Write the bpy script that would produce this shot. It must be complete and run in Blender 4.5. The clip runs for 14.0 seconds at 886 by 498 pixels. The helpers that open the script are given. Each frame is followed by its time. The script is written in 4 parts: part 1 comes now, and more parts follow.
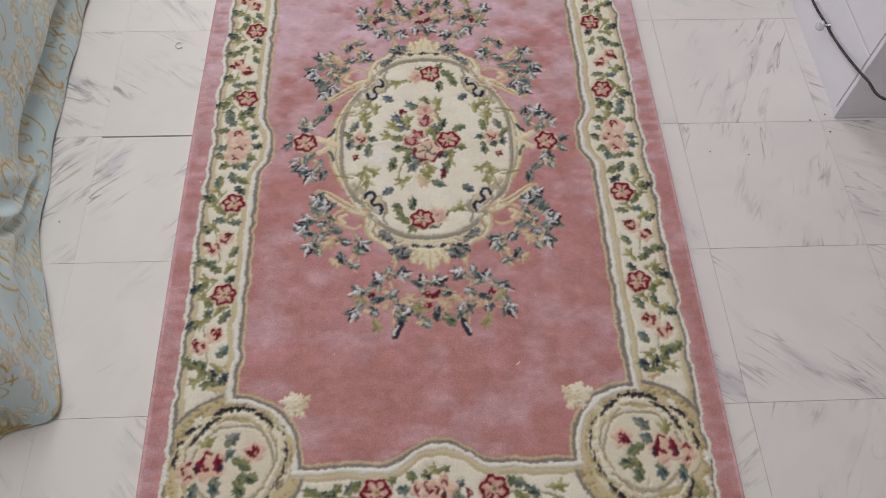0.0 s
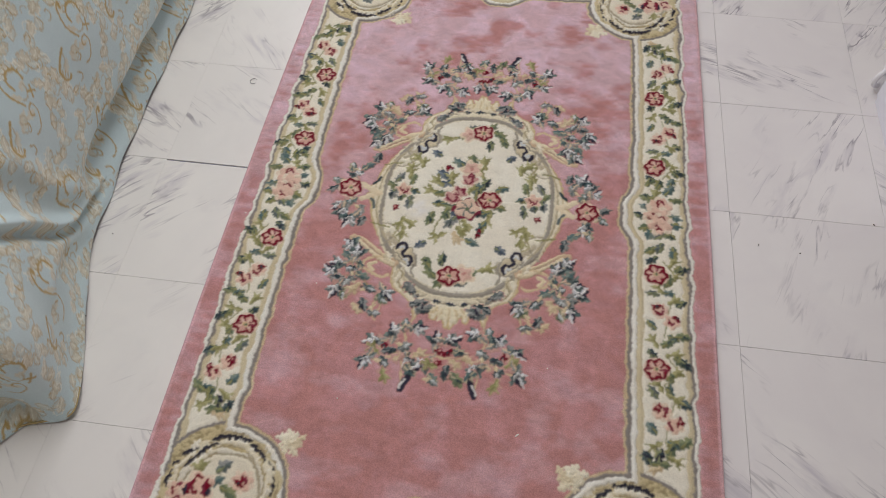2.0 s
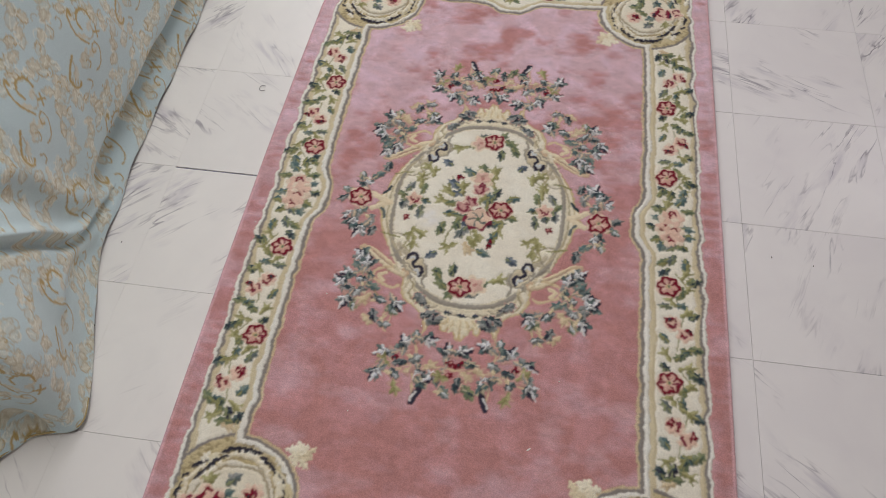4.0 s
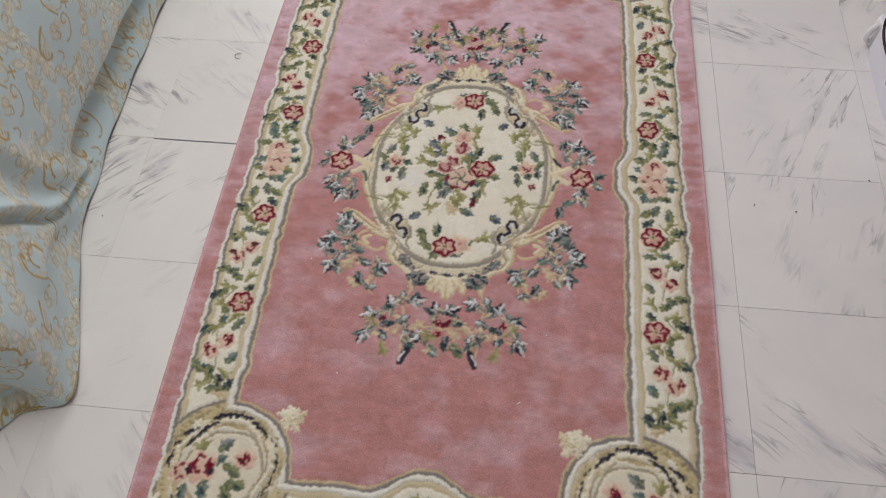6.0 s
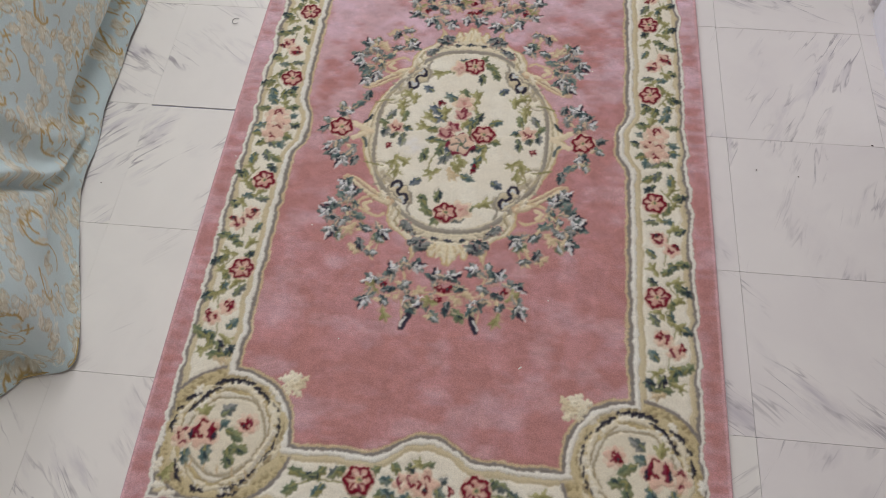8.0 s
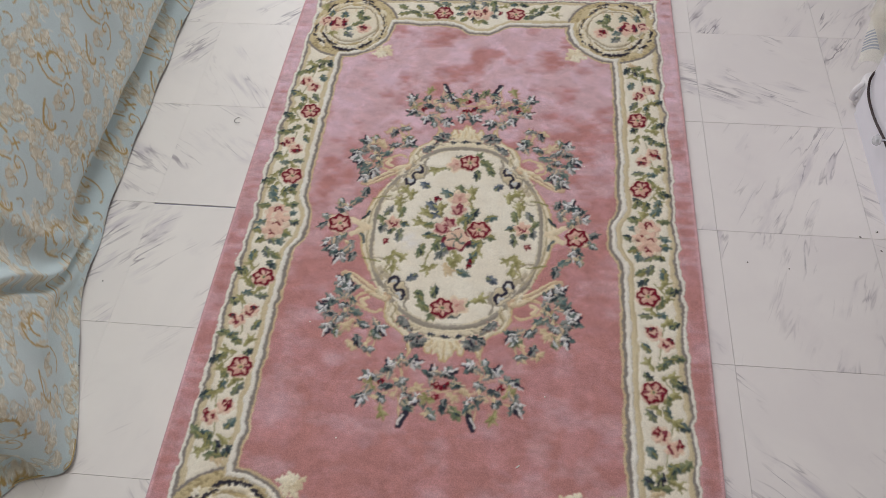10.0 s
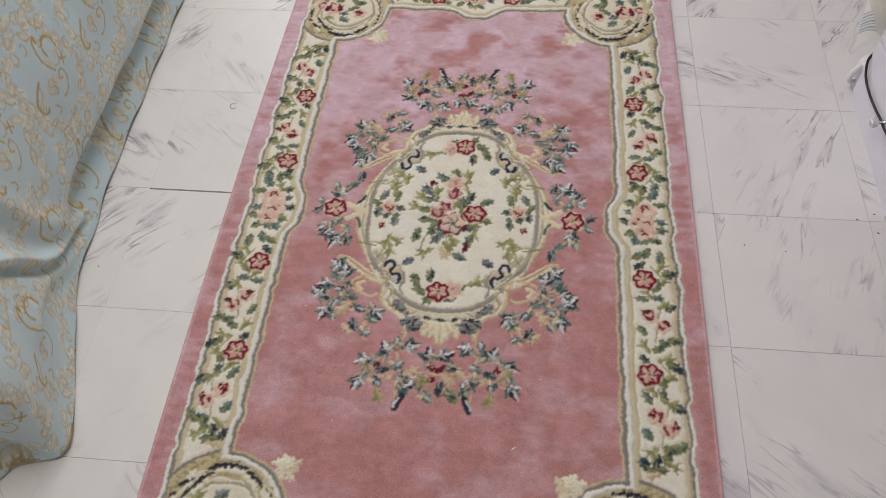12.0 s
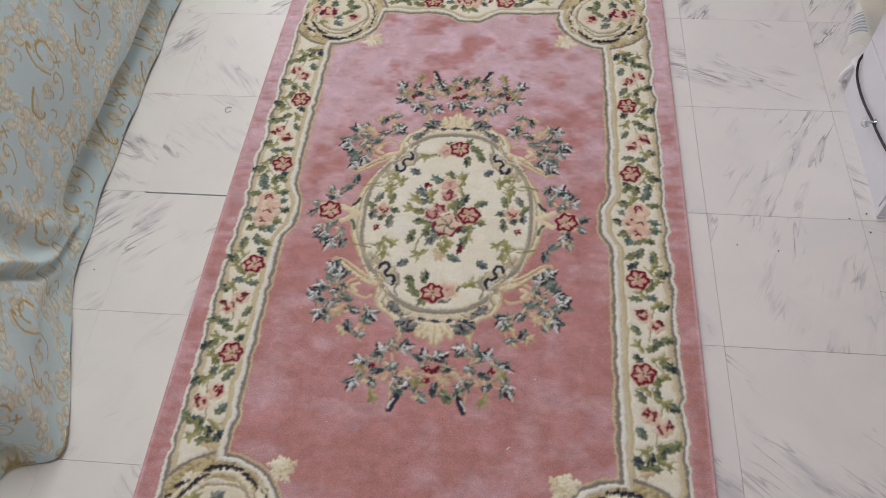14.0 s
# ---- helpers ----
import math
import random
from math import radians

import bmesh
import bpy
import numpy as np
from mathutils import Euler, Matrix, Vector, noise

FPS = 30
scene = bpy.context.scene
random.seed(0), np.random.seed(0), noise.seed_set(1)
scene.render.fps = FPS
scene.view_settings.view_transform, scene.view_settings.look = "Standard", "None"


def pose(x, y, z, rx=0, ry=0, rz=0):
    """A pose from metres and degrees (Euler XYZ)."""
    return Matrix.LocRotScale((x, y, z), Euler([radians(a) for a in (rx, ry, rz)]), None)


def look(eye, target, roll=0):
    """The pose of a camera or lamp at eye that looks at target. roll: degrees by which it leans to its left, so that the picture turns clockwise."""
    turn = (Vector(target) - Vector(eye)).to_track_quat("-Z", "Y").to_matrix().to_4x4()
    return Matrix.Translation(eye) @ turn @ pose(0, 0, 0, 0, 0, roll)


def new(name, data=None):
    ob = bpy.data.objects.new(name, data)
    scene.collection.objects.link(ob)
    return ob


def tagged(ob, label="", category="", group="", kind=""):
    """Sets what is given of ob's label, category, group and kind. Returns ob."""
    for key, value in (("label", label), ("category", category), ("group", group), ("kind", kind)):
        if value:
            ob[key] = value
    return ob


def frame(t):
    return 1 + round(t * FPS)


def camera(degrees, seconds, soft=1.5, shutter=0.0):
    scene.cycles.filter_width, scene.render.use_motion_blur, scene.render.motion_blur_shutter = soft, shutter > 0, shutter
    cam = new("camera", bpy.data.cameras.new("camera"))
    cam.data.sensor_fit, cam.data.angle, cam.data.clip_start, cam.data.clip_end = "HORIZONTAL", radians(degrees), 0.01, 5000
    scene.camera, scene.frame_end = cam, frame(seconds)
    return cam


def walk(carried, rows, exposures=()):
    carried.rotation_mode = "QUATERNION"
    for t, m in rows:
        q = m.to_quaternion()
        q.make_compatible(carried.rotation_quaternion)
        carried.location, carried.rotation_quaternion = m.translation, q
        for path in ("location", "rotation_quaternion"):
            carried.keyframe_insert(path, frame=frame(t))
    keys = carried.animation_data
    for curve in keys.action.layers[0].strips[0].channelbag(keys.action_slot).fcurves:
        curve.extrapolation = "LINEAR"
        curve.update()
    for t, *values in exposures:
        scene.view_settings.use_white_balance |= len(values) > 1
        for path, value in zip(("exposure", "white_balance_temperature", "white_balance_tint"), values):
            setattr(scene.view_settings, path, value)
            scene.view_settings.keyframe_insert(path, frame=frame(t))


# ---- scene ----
cam = camera(58.6, 14.0, soft=0.75)
PATH = [
    (0, (-0.569, -0.745, 1.268), (-0.482, 0.28, -0.447), 2.8),
    (0.5, (-0.522, -0.731, 1.273), (-0.527, 0.279, -0.453), 2.6),
    (1, (-0.486, -0.729, 1.272), (-0.576, 0.293, -0.445), 1.2),
    (1.5, (-0.449, -0.726, 1.278), (-0.599, 0.326, -0.417), -0.0),
    (2, (-0.426, -0.716, 1.291), (-0.601, 0.386, -0.369), -1.4),
    (2.2, (-0.428, -0.705, 1.3), (-0.616, 0.412, -0.349), -1.9),
    (4.3, (-0.451, -0.696, 1.292), (-0.624, 0.396, -0.375), -1.0),
    (4.5, (-0.453, -0.696, 1.289), (-0.618, 0.363, -0.4), -1.2),
    (5, (-0.437, -0.719, 1.282), (-0.593, 0.337, -0.41), -2.7),
    (5.5, (-0.437, -0.719, 1.28), (-0.586, 0.336, -0.413), -2.6),
    (6, (-0.434, -0.713, 1.279), (-0.581, 0.333, -0.419), -2.5),
    (6.5, (-0.43, -0.714, 1.277), (-0.587, 0.338, -0.416), -2.8),
    (7, (-0.432, -0.725, 1.264), (-0.581, 0.264, -0.468), -2.9),
    (7.5, (-0.434, -0.73, 1.256), (-0.574, 0.223, -0.497), -2.9),
    (8, (-0.438, -0.723, 1.268), (-0.576, 0.266, -0.465), -2.6),
    (8.5, (-0.437, -0.716, 1.283), (-0.583, 0.33, -0.416), -3.1),
    (9, (-0.426, -0.715, 1.291), (-0.576, 0.384, -0.374), -2.9),
    (9.2, (-0.432, -0.704, 1.298), (-0.575, 0.404, -0.361), -2.6),
    (11.3, (-0.421, -0.692, 1.313), (-0.591, 0.484, -0.296), -3.5),
    (11.5, (-0.418, -0.698, 1.304), (-0.588, 0.469, -0.312), -3.5),
    (12, (-0.421, -0.707, 1.297), (-0.574, 0.419, -0.349), -3.2),
    (12.5, (-0.423, -0.715, 1.288), (-0.568, 0.386, -0.376), -3.1),
    (13, (-0.424, -0.716, 1.288), (-0.562, 0.389, -0.373), -3.2),
    (13.5, (-0.415, -0.715, 1.299), (-0.565, 0.419, -0.342), -3.5),
    (14, (-0.411, -0.715, 1.298), (-0.562, 0.421, -0.341), -3.4),
]
walk(cam, [(t, look(eye, target, roll)) for t, eye, target, roll in PATH])

# ---- world, lamps, exposure ----
world = bpy.data.worlds.new("world")
scene.world = world
world.use_nodes = True
sky = world.node_tree.nodes.new("ShaderNodeTexSky")
sky.sky_type = "NISHITA"
sky.sun_disc = False
sky.sun_elevation, sky.sun_rotation = radians(35), radians(200)
background = world.node_tree.nodes["Background"]
background.inputs["Strength"].default_value = 0.08
world.node_tree.links.new(sky.outputs["Color"], background.inputs["Color"])


def area_lamp(name, m, width, height, watts, colour):
    data = bpy.data.lights.new(name, "AREA")
    data.shape, data.size, data.size_y, data.energy, data.color = "RECTANGLE", width, height, watts, colour
    ob = new(name, data)
    ob.matrix_world = m
    return ob


ROOM = (-2.6, 2.2, -2.2, 3.0, 2.6)          # x0, x1, y0, y1, height
area_lamp("window_daylight", look((-1.3, 2.97, 1.65), (-1.0, 0.3, 0.2)), 1.5, 1.2, 31, (0.95, 0.945, 1.0))
area_lamp("ceiling_lamp_light", look((-0.95, 0.12, 2.5), (-0.95, 0.12, 0)), 0.9, 0.9, 18.3, (0.975, 0.970, 0.995))
scene.view_settings.exposure = 0.0


# ---- materials ----
def srgb(r, g, b):
    return tuple(((c / 255 + 0.055) / 1.055) ** 2.4 if c > 10 else c / 3295 for c in (r, g, b))


class Mat:
    """A node material in the making."""

    def __init__(self, name, rough=0.6, metal=0.0, **sockets):
        self.m = bpy.data.materials.new(name)
        self.m.use_nodes = True
        self.t = self.m.node_tree
        self.b = self.t.nodes["Principled BSDF"]
        self.b.inputs["Roughness"].default_value = rough
        self.b.inputs["Metallic"].default_value = metal
        for key, value in sockets.items():
            self.b.inputs[key.replace("_", " ")].default_value = value

    def node(self, kind, **inputs):
        n = self.t.nodes.new(kind)
        for key, value in inputs.items():
            self.put(value, n.inputs[key.replace("_", " ")])
        return n

    def put(self, value, socket):
        if isinstance(value, bpy.types.NodeSocket):
            self.t.links.new(value, socket)
        else:
            socket.default_value = value

    def coords(self, scale=(1, 1, 1), turn=0.0):
        c = self.node("ShaderNodeTexCoord")
        mp = self.node("ShaderNodeMapping", Vector=c.outputs["Object"])
        mp.inputs["Scale"].default_value = scale
        mp.inputs["Rotation"].default_value = (0, 0, radians(turn))
        return mp.outputs["Vector"]

    def noise(self, vec, scale, detail=4.0, rough=0.55, distortion=0.0):
        return self.node("ShaderNodeTexNoise", Vector=vec, Scale=scale, Detail=detail, Roughness=rough, Distortion=distortion).outputs["Fac"]

    def ramp(self, fac, *stops):
        n = self.node("ShaderNodeValToRGB", Fac=fac)
        els = n.color_ramp.elements
        while len(els) < len(stops):
            els.new(0.5)
        for el, (p, c) in zip(els, stops):
            el.position = p
            el.color = (c, c, c, 1) if isinstance(c, (int, float)) else (*c, 1)
        return n.outputs["Color"]

    def mix(self, fac, a, b, mode="MIX"):
        n = self.node("ShaderNodeMix")
        n.data_type, n.blend_type = "RGBA", mode
        self.put(fac, n.inputs[0])
        for v, s in ((a, n.inputs[6]), (b, n.inputs[7])):
            self.put((*v, 1) if isinstance(v, tuple) else v, s)
        return n.outputs[2]

    def math(self, op, a, b=0.0):
        n = self.node("ShaderNodeMath")
        n.operation = op
        self.put(a, n.inputs[0]), self.put(b, n.inputs[1])
        return n.outputs[0]

    def colour(self, value):
        self.put((*value, 1) if isinstance(value, tuple) else value, self.b.inputs["Base Color"])
        return self

    def bump(self, height, strength=0.3, distance=0.002):
        n = self.node("ShaderNodeBump", Height=height, Strength=strength, Distance=distance)
        self.put(n.outputs["Normal"], self.b.inputs["Normal"])
        return self


def wool(name, nap, sheen):
    """Cut wool pile: the woven colour, tuft grain, and nap brushed this way and that, its pale sheen mixed into the
    colour.
    """
    s = Mat(name, rough=0.95, Sheen_Weight=sheen, Sheen_Roughness=0.32, Sheen_Tint=(0.97, 0.93, 1.0, 1.0))
    s.b.inputs["Specular IOR Level"].default_value = 0.15
    woven = s.node("ShaderNodeAttribute")
    woven.attribute_name = "woven"
    v = s.coords()
    long = s.coords((1.2, 1.7, 1.0), 8)
    tuft = s.noise(v, 420, 2.0, 0.7)
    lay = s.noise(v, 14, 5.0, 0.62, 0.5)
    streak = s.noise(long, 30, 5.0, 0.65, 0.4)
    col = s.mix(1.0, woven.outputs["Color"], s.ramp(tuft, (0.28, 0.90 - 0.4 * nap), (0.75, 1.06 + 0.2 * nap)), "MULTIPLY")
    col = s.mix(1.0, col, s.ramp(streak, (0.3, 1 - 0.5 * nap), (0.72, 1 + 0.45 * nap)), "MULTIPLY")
    # bluish highlights of the nap, as colour in random patches
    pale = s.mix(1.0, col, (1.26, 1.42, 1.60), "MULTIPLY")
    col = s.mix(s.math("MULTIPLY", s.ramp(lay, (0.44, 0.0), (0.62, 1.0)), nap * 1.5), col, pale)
    s.colour(col)
    s.bump(s.math("ADD", tuft, s.math("MULTIPLY", streak, 0.6)), 0.12 + nap, 0.0015)
    return s.m


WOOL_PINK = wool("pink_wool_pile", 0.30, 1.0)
WOOL_PATTERN = wool("patterned_wool_pile", 0.10, 0.15)


def marble(name, turn, grey, light, cloudy):
    """Honed marble whose veins run at the angle turn; grey says how strongly they show."""
    s = Mat(name, rough=0.4)
    s.b.inputs["Specular IOR Level"].default_value = 0.25
    c = s.node("ShaderNodeTexCoord")
    rnd = s.node("ShaderNodeObjectInfo").outputs["Random"]
    shift = s.node("ShaderNodeCombineXYZ", X=s.math("MULTIPLY", rnd, 37.0), Y=s.math("MULTIPLY", rnd, 91.0))
    sway = s.math("MULTIPLY", s.math("SUBTRACT", s.math("FRACT", s.math("MULTIPLY", rnd, 7.0)), 0.5), 0.3)
    rot = s.node("ShaderNodeVectorRotate", Vector=c.outputs["Object"], Angle=s.math("SUBTRACT", sway, radians(turn)))
    add = s.node("ShaderNodeVectorMath")
    add.operation = "ADD"
    s.put(rot.outputs[0], add.inputs[0]), s.put(shift.outputs[0], add.inputs[1])
    v = add.outputs[0]

    def slanted(long):
        mp = s.node("ShaderNodeMapping", Vector=v)
        mp.inputs["Scale"].default_value = (1.0, long, 1.0)
        return mp.outputs["Vector"]
    slant, thin = slanted(4.0), slanted(6.0)
    cloud = s.noise(v, 4.5, 4.0, 0.6, 0.8)
    where = s.ramp(s.noise(slanted(1.6), 4.5, 2.0), (0.49, 0.0), (0.64, 1.0))
    broken = s.ramp(s.noise(slant, 14, 3.0, 0.6, 0.3), (0.40, 0.0), (0.58, 1.0))
    feather = s.noise(slant, 6.0, 4.0, 0.58, 0.5)
    vein = s.math("ABSOLUTE", s.math("SUBTRACT", s.noise(thin, 4.6, 3.0, 0.52, 0.5), 0.5))
    col = s.mix(s.ramp(cloud, (0.35, 0.0), (0.75, 1.0)), srgb(*light), srgb(*cloudy))
    col = s.mix(s.math("MULTIPLY", s.math("MULTIPLY", s.ramp(feather, (0.50, 0.0), (0.70, 1.0)), where), 0.75 * grey), col, srgb(186, 179, 187))
    col = s.mix(s.math("MULTIPLY", s.math("MULTIPLY", s.math("MULTIPLY", s.ramp(vein, (0.0, 1.0), (0.030, 0.0)), where), broken), 0.80 * grey), col, srgb(134, 126, 132))
    s.colour(col)
    s.put(s.ramp(cloud, (0.3, 0.36), (0.7, 0.48)), s.b.inputs["Roughness"])
    return s.m


# warm light on the west tiles, lavender on the east, painted into the marble
WARM_LIT, COOL_LIT = ((238, 234, 227), (231, 227, 221)), ((237, 232, 228), (230, 224, 222))
MARBLE = {key: marble("honed_marble_" + key, turn, grey, *lit_tones) for key, turn, grey, lit_tones in (
    ("steep", 62, 0.9, COOL_LIT), ("rising", 45, 1.05, WARM_LIT), ("level", -18, 0.95, COOL_LIT), ("falling", -33, 0.85, COOL_LIT), ("sloping", -30, 0.95, WARM_LIT), ("dropping", -52, 0.7, WARM_LIT), ("quiet", 40, 0.5, WARM_LIT), ("heavy", 55, 1.25, COOL_LIT))}


def plain(name, colour, rough=0.6, grain=0.06, scale=60, metal=0.0, bump=0.1):
    s = Mat(name, rough, metal)
    v = s.coords()
    n = s.noise(v, scale, 4.0)
    big = s.noise(v, scale / 12, 3.0)
    col = s.mix(1.0, colour, s.ramp(n, (0.3, 1 - grain), (0.7, 1 + grain)), "MULTIPLY")
    col = s.mix(1.0, col, s.ramp(big, (0.3, 1 - grain), (0.7, 1 + grain * 0.5)), "MULTIPLY")
    s.colour(col)
    s.bump(n, bump, 0.001)
    return s.m


JOINT = plain("dark_tile_joint", srgb(134, 134, 158), 0.8)
WALL_PAINT = plain("white_wall_paint", srgb(226, 222, 220), 0.8, 0.03, 30)
CEILING_PAINT = plain("white_ceiling_paint", srgb(232, 230, 228), 0.85, 0.03, 30)
LACQUER = plain("white_lacquer", srgb(233, 231, 238), 0.38, 0.015, 25, bump=0.03)
PLASTIC_WHITE = plain("white_plastic", srgb(236, 233, 234), 0.35, 0.02, 40, bump=0.03)
CORD_BROWN = plain("dark_brown_cord", srgb(44, 20, 22), 0.5, 0.15, 300)
CHROME = plain("chrome", srgb(205, 208, 212), 0.15, 0.02, 60, 1.0, 0.02)
HAIR = plain("dark_hair", srgb(80, 70, 66), 0.5)
LINT = plain("white_lint", srgb(240, 236, 228), 0.9)
CRUMB = plain("brown_crumb", srgb(70, 55, 48), 0.9)
CRYSTAL = Mat("clear_crystal", 0.02, Transmission_Weight=0.6, IOR=1.6).colour(srgb(250, 251, 253)).m


def cloth(name, attribute, sheen, rough, thin=0.0):
    s = Mat(name, rough, Sheen_Weight=sheen, Sheen_Roughness=0.4)
    w = s.node("ShaderNodeAttribute")
    w.attribute_name = attribute
    v = s.coords()
    thread = s.noise(v, 600, 2.0, 0.7)
    tone = s.noise(v, 9, 3.0)
    col = s.mix(1.0, w.outputs["Color"], s.ramp(thread, (0.3, 0.88), (0.7, 1.08)), "MULTIPLY")
    col = s.mix(1.0, col, s.ramp(tone, (0.3, 0.94), (0.7, 1.05)), "MULTIPLY")
    s.colour(col)
    s.bump(thread, 0.2, 0.0008)
    if thin:                                                 # light shines through thin cotton
        glow = s.node("ShaderNodeBsdfTranslucent", Color=col)
        both = s.node("ShaderNodeMixShader")
        s.put(thin, both.inputs[0]), s.put(s.b.outputs[0], both.inputs[1]), s.put(glow.outputs[0], both.inputs[2])
        s.put(both.outputs[0], s.t.nodes["Material Output"].inputs["Surface"])
    return s.m


DAMASK = cloth("blue_gold_damask", "woven", 0.15, 0.5)
TOWEL = cloth("striped_cotton", "woven", 0.2, 0.9, 0.62)


# ---- building helpers ----
def part(name, bm, material, parent=None, label="", smooth=False):
    """Links a bmesh as one mesh object under a thing or a part."""
    me = bpy.data.meshes.new(name)
    bm.normal_update()
    bm.to_mesh(me)
    bm.free()
    me.materials.append(material)
    if smooth:
        me.polygons.foreach_set("use_smooth", [True] * len(me.polygons))
    ob = new(name, me)
    if parent is not None:
        ob.parent = parent
    return tagged(ob, label)


def box(x0, x1, y0, y1, z0, z1, bevel=0.0, segments=2):
    bm = bmesh.new()
    bmesh.ops.create_cube(bm, size=1.0, matrix=Matrix.LocRotScale(((x0 + x1) / 2, (y0 + y1) / 2, (z0 + z1) / 2), None, (x1 - x0, y1 - y0, z1 - z0)))
    if bevel:
        bmesh.ops.bevel(bm, geom=bm.edges[:], offset=bevel, segments=segments, affect="EDGES", profile=0.5)
    return bm


def tube(points, radius, sides=10, close=False):
    """A round bar along a smooth line of points."""
    pts = [Vector(p) for p in points]
    n = len(pts)
    line = []
    for i in range(n if close else n - 1):
        p = [pts[(i + k) % n] if close else pts[min(max(i + k, 0), n - 1)] for k in (-1, 0, 1, 2)]
        for j in range(8):
            f = j / 8
            line.append(0.5 * (2 * p[1] + (p[2] - p[0]) * f + (2 * p[0] - 5 * p[1] + 4 * p[2] - p[3]) * f * f + (3 * p[1] - p[0] - 3 * p[2] + p[3]) * f ** 3))
    if not close:
        line.append(pts[-1])
    bm = bmesh.new()
    rings = []
    side = Vector((0, 0, 1))
    m = len(line)
    for i, p in enumerate(line):
        a, b = (line[i - 1], line[(i + 1) % m]) if close else (line[max(i - 1, 0)], line[min(i + 1, m - 1)])
        along = (b - a).normalized()
        if abs(along.dot(side)) > 0.95:
            side = Vector((1, 0, 0)) if abs(along.x) < 0.8 else Vector((0, 1, 0))
        e1 = along.cross(side).normalized()
        e2 = along.cross(e1)
        side = -e2 if e2.dot(side) < 0 else e2
        e2 = side
        e1 = along.cross(e2).normalized()
        rings.append([bm.verts.new(p + radius * (math.cos(2 * math.pi * k / sides) * e1 + math.sin(2 * math.pi * k / sides) * e2)) for k in range(sides)])
    for i in range(m if close else m - 1):
        r, q = rings[i], rings[(i + 1) % m]
        for k in range(sides):
            bm.faces.new((r[k], r[(k + 1) % sides], q[(k + 1) % sides], q[k]))
    if not close:
        bm.faces.new(rings[0][::-1]), bm.faces.new(rings[-1])
    bmesh.ops.recalc_face_normals(bm, faces=bm.faces[:])
    return bm


def lathe(profile, sides=24):
    """A turned shape round the z axis from (radius, z) pairs."""
    bm = bmesh.new()
    rings = [[bm.verts.new((r * math.cos(2 * math.pi * k / sides), r * math.sin(2 * math.pi * k / sides), z)) for k in range(sides)] for r, z in profile]
    for a, b in zip(rings, rings[1:]):
        for k in range(sides):
            bm.faces.new((a[k], a[(k + 1) % sides], b[(k + 1) % sides], b[k]))
    bm.faces.new(rings[0][::-1]), bm.faces.new(rings[-1])
    return bm


def value_noise(x, y, seed=0):
    """Smooth noise from 0 to 1 on arrays."""
    xi, yi = np.floor(x).astype(np.int64), np.floor(y).astype(np.int64)
    fx, fy = x - xi, y - yi
    fx, fy = fx * fx * (3 - 2 * fx), fy * fy * (3 - 2 * fy)

    def grid(a, b):
        h = (a * 374761393 + b * 668265263 + seed * 982451653) & 0x7FFFFFFF
        h = ((h ^ (h >> 13)) * 1274126177) & 0x7FFFFFFF
        return ((h ^ (h >> 16)) & 0xFFFF) / 65535.0
    top = grid(xi, yi) * (1 - fx) + grid(xi + 1, yi) * fx
    low = grid(xi, yi + 1) * (1 - fx) + grid(xi + 1, yi + 1) * fx
    return top * (1 - fy) + low * fy


def smooth_line(points, steps=8):
    p = np.array(points, float)
    out = []
    for i in range(len(p) - 1):
        a, b, c, d = p[max(i - 1, 0)], p[i], p[i + 1], p[min(i + 2, len(p) - 1)]
        for f in np.arange(steps) / steps:
            out.append(0.5 * (2 * b + (c - a) * f + (2 * a - 5 * b + 4 * c - d) * f * f + (3 * b - a - 3 * c + d) * f ** 3))
    out.append(p[-1])
    return np.array(out)


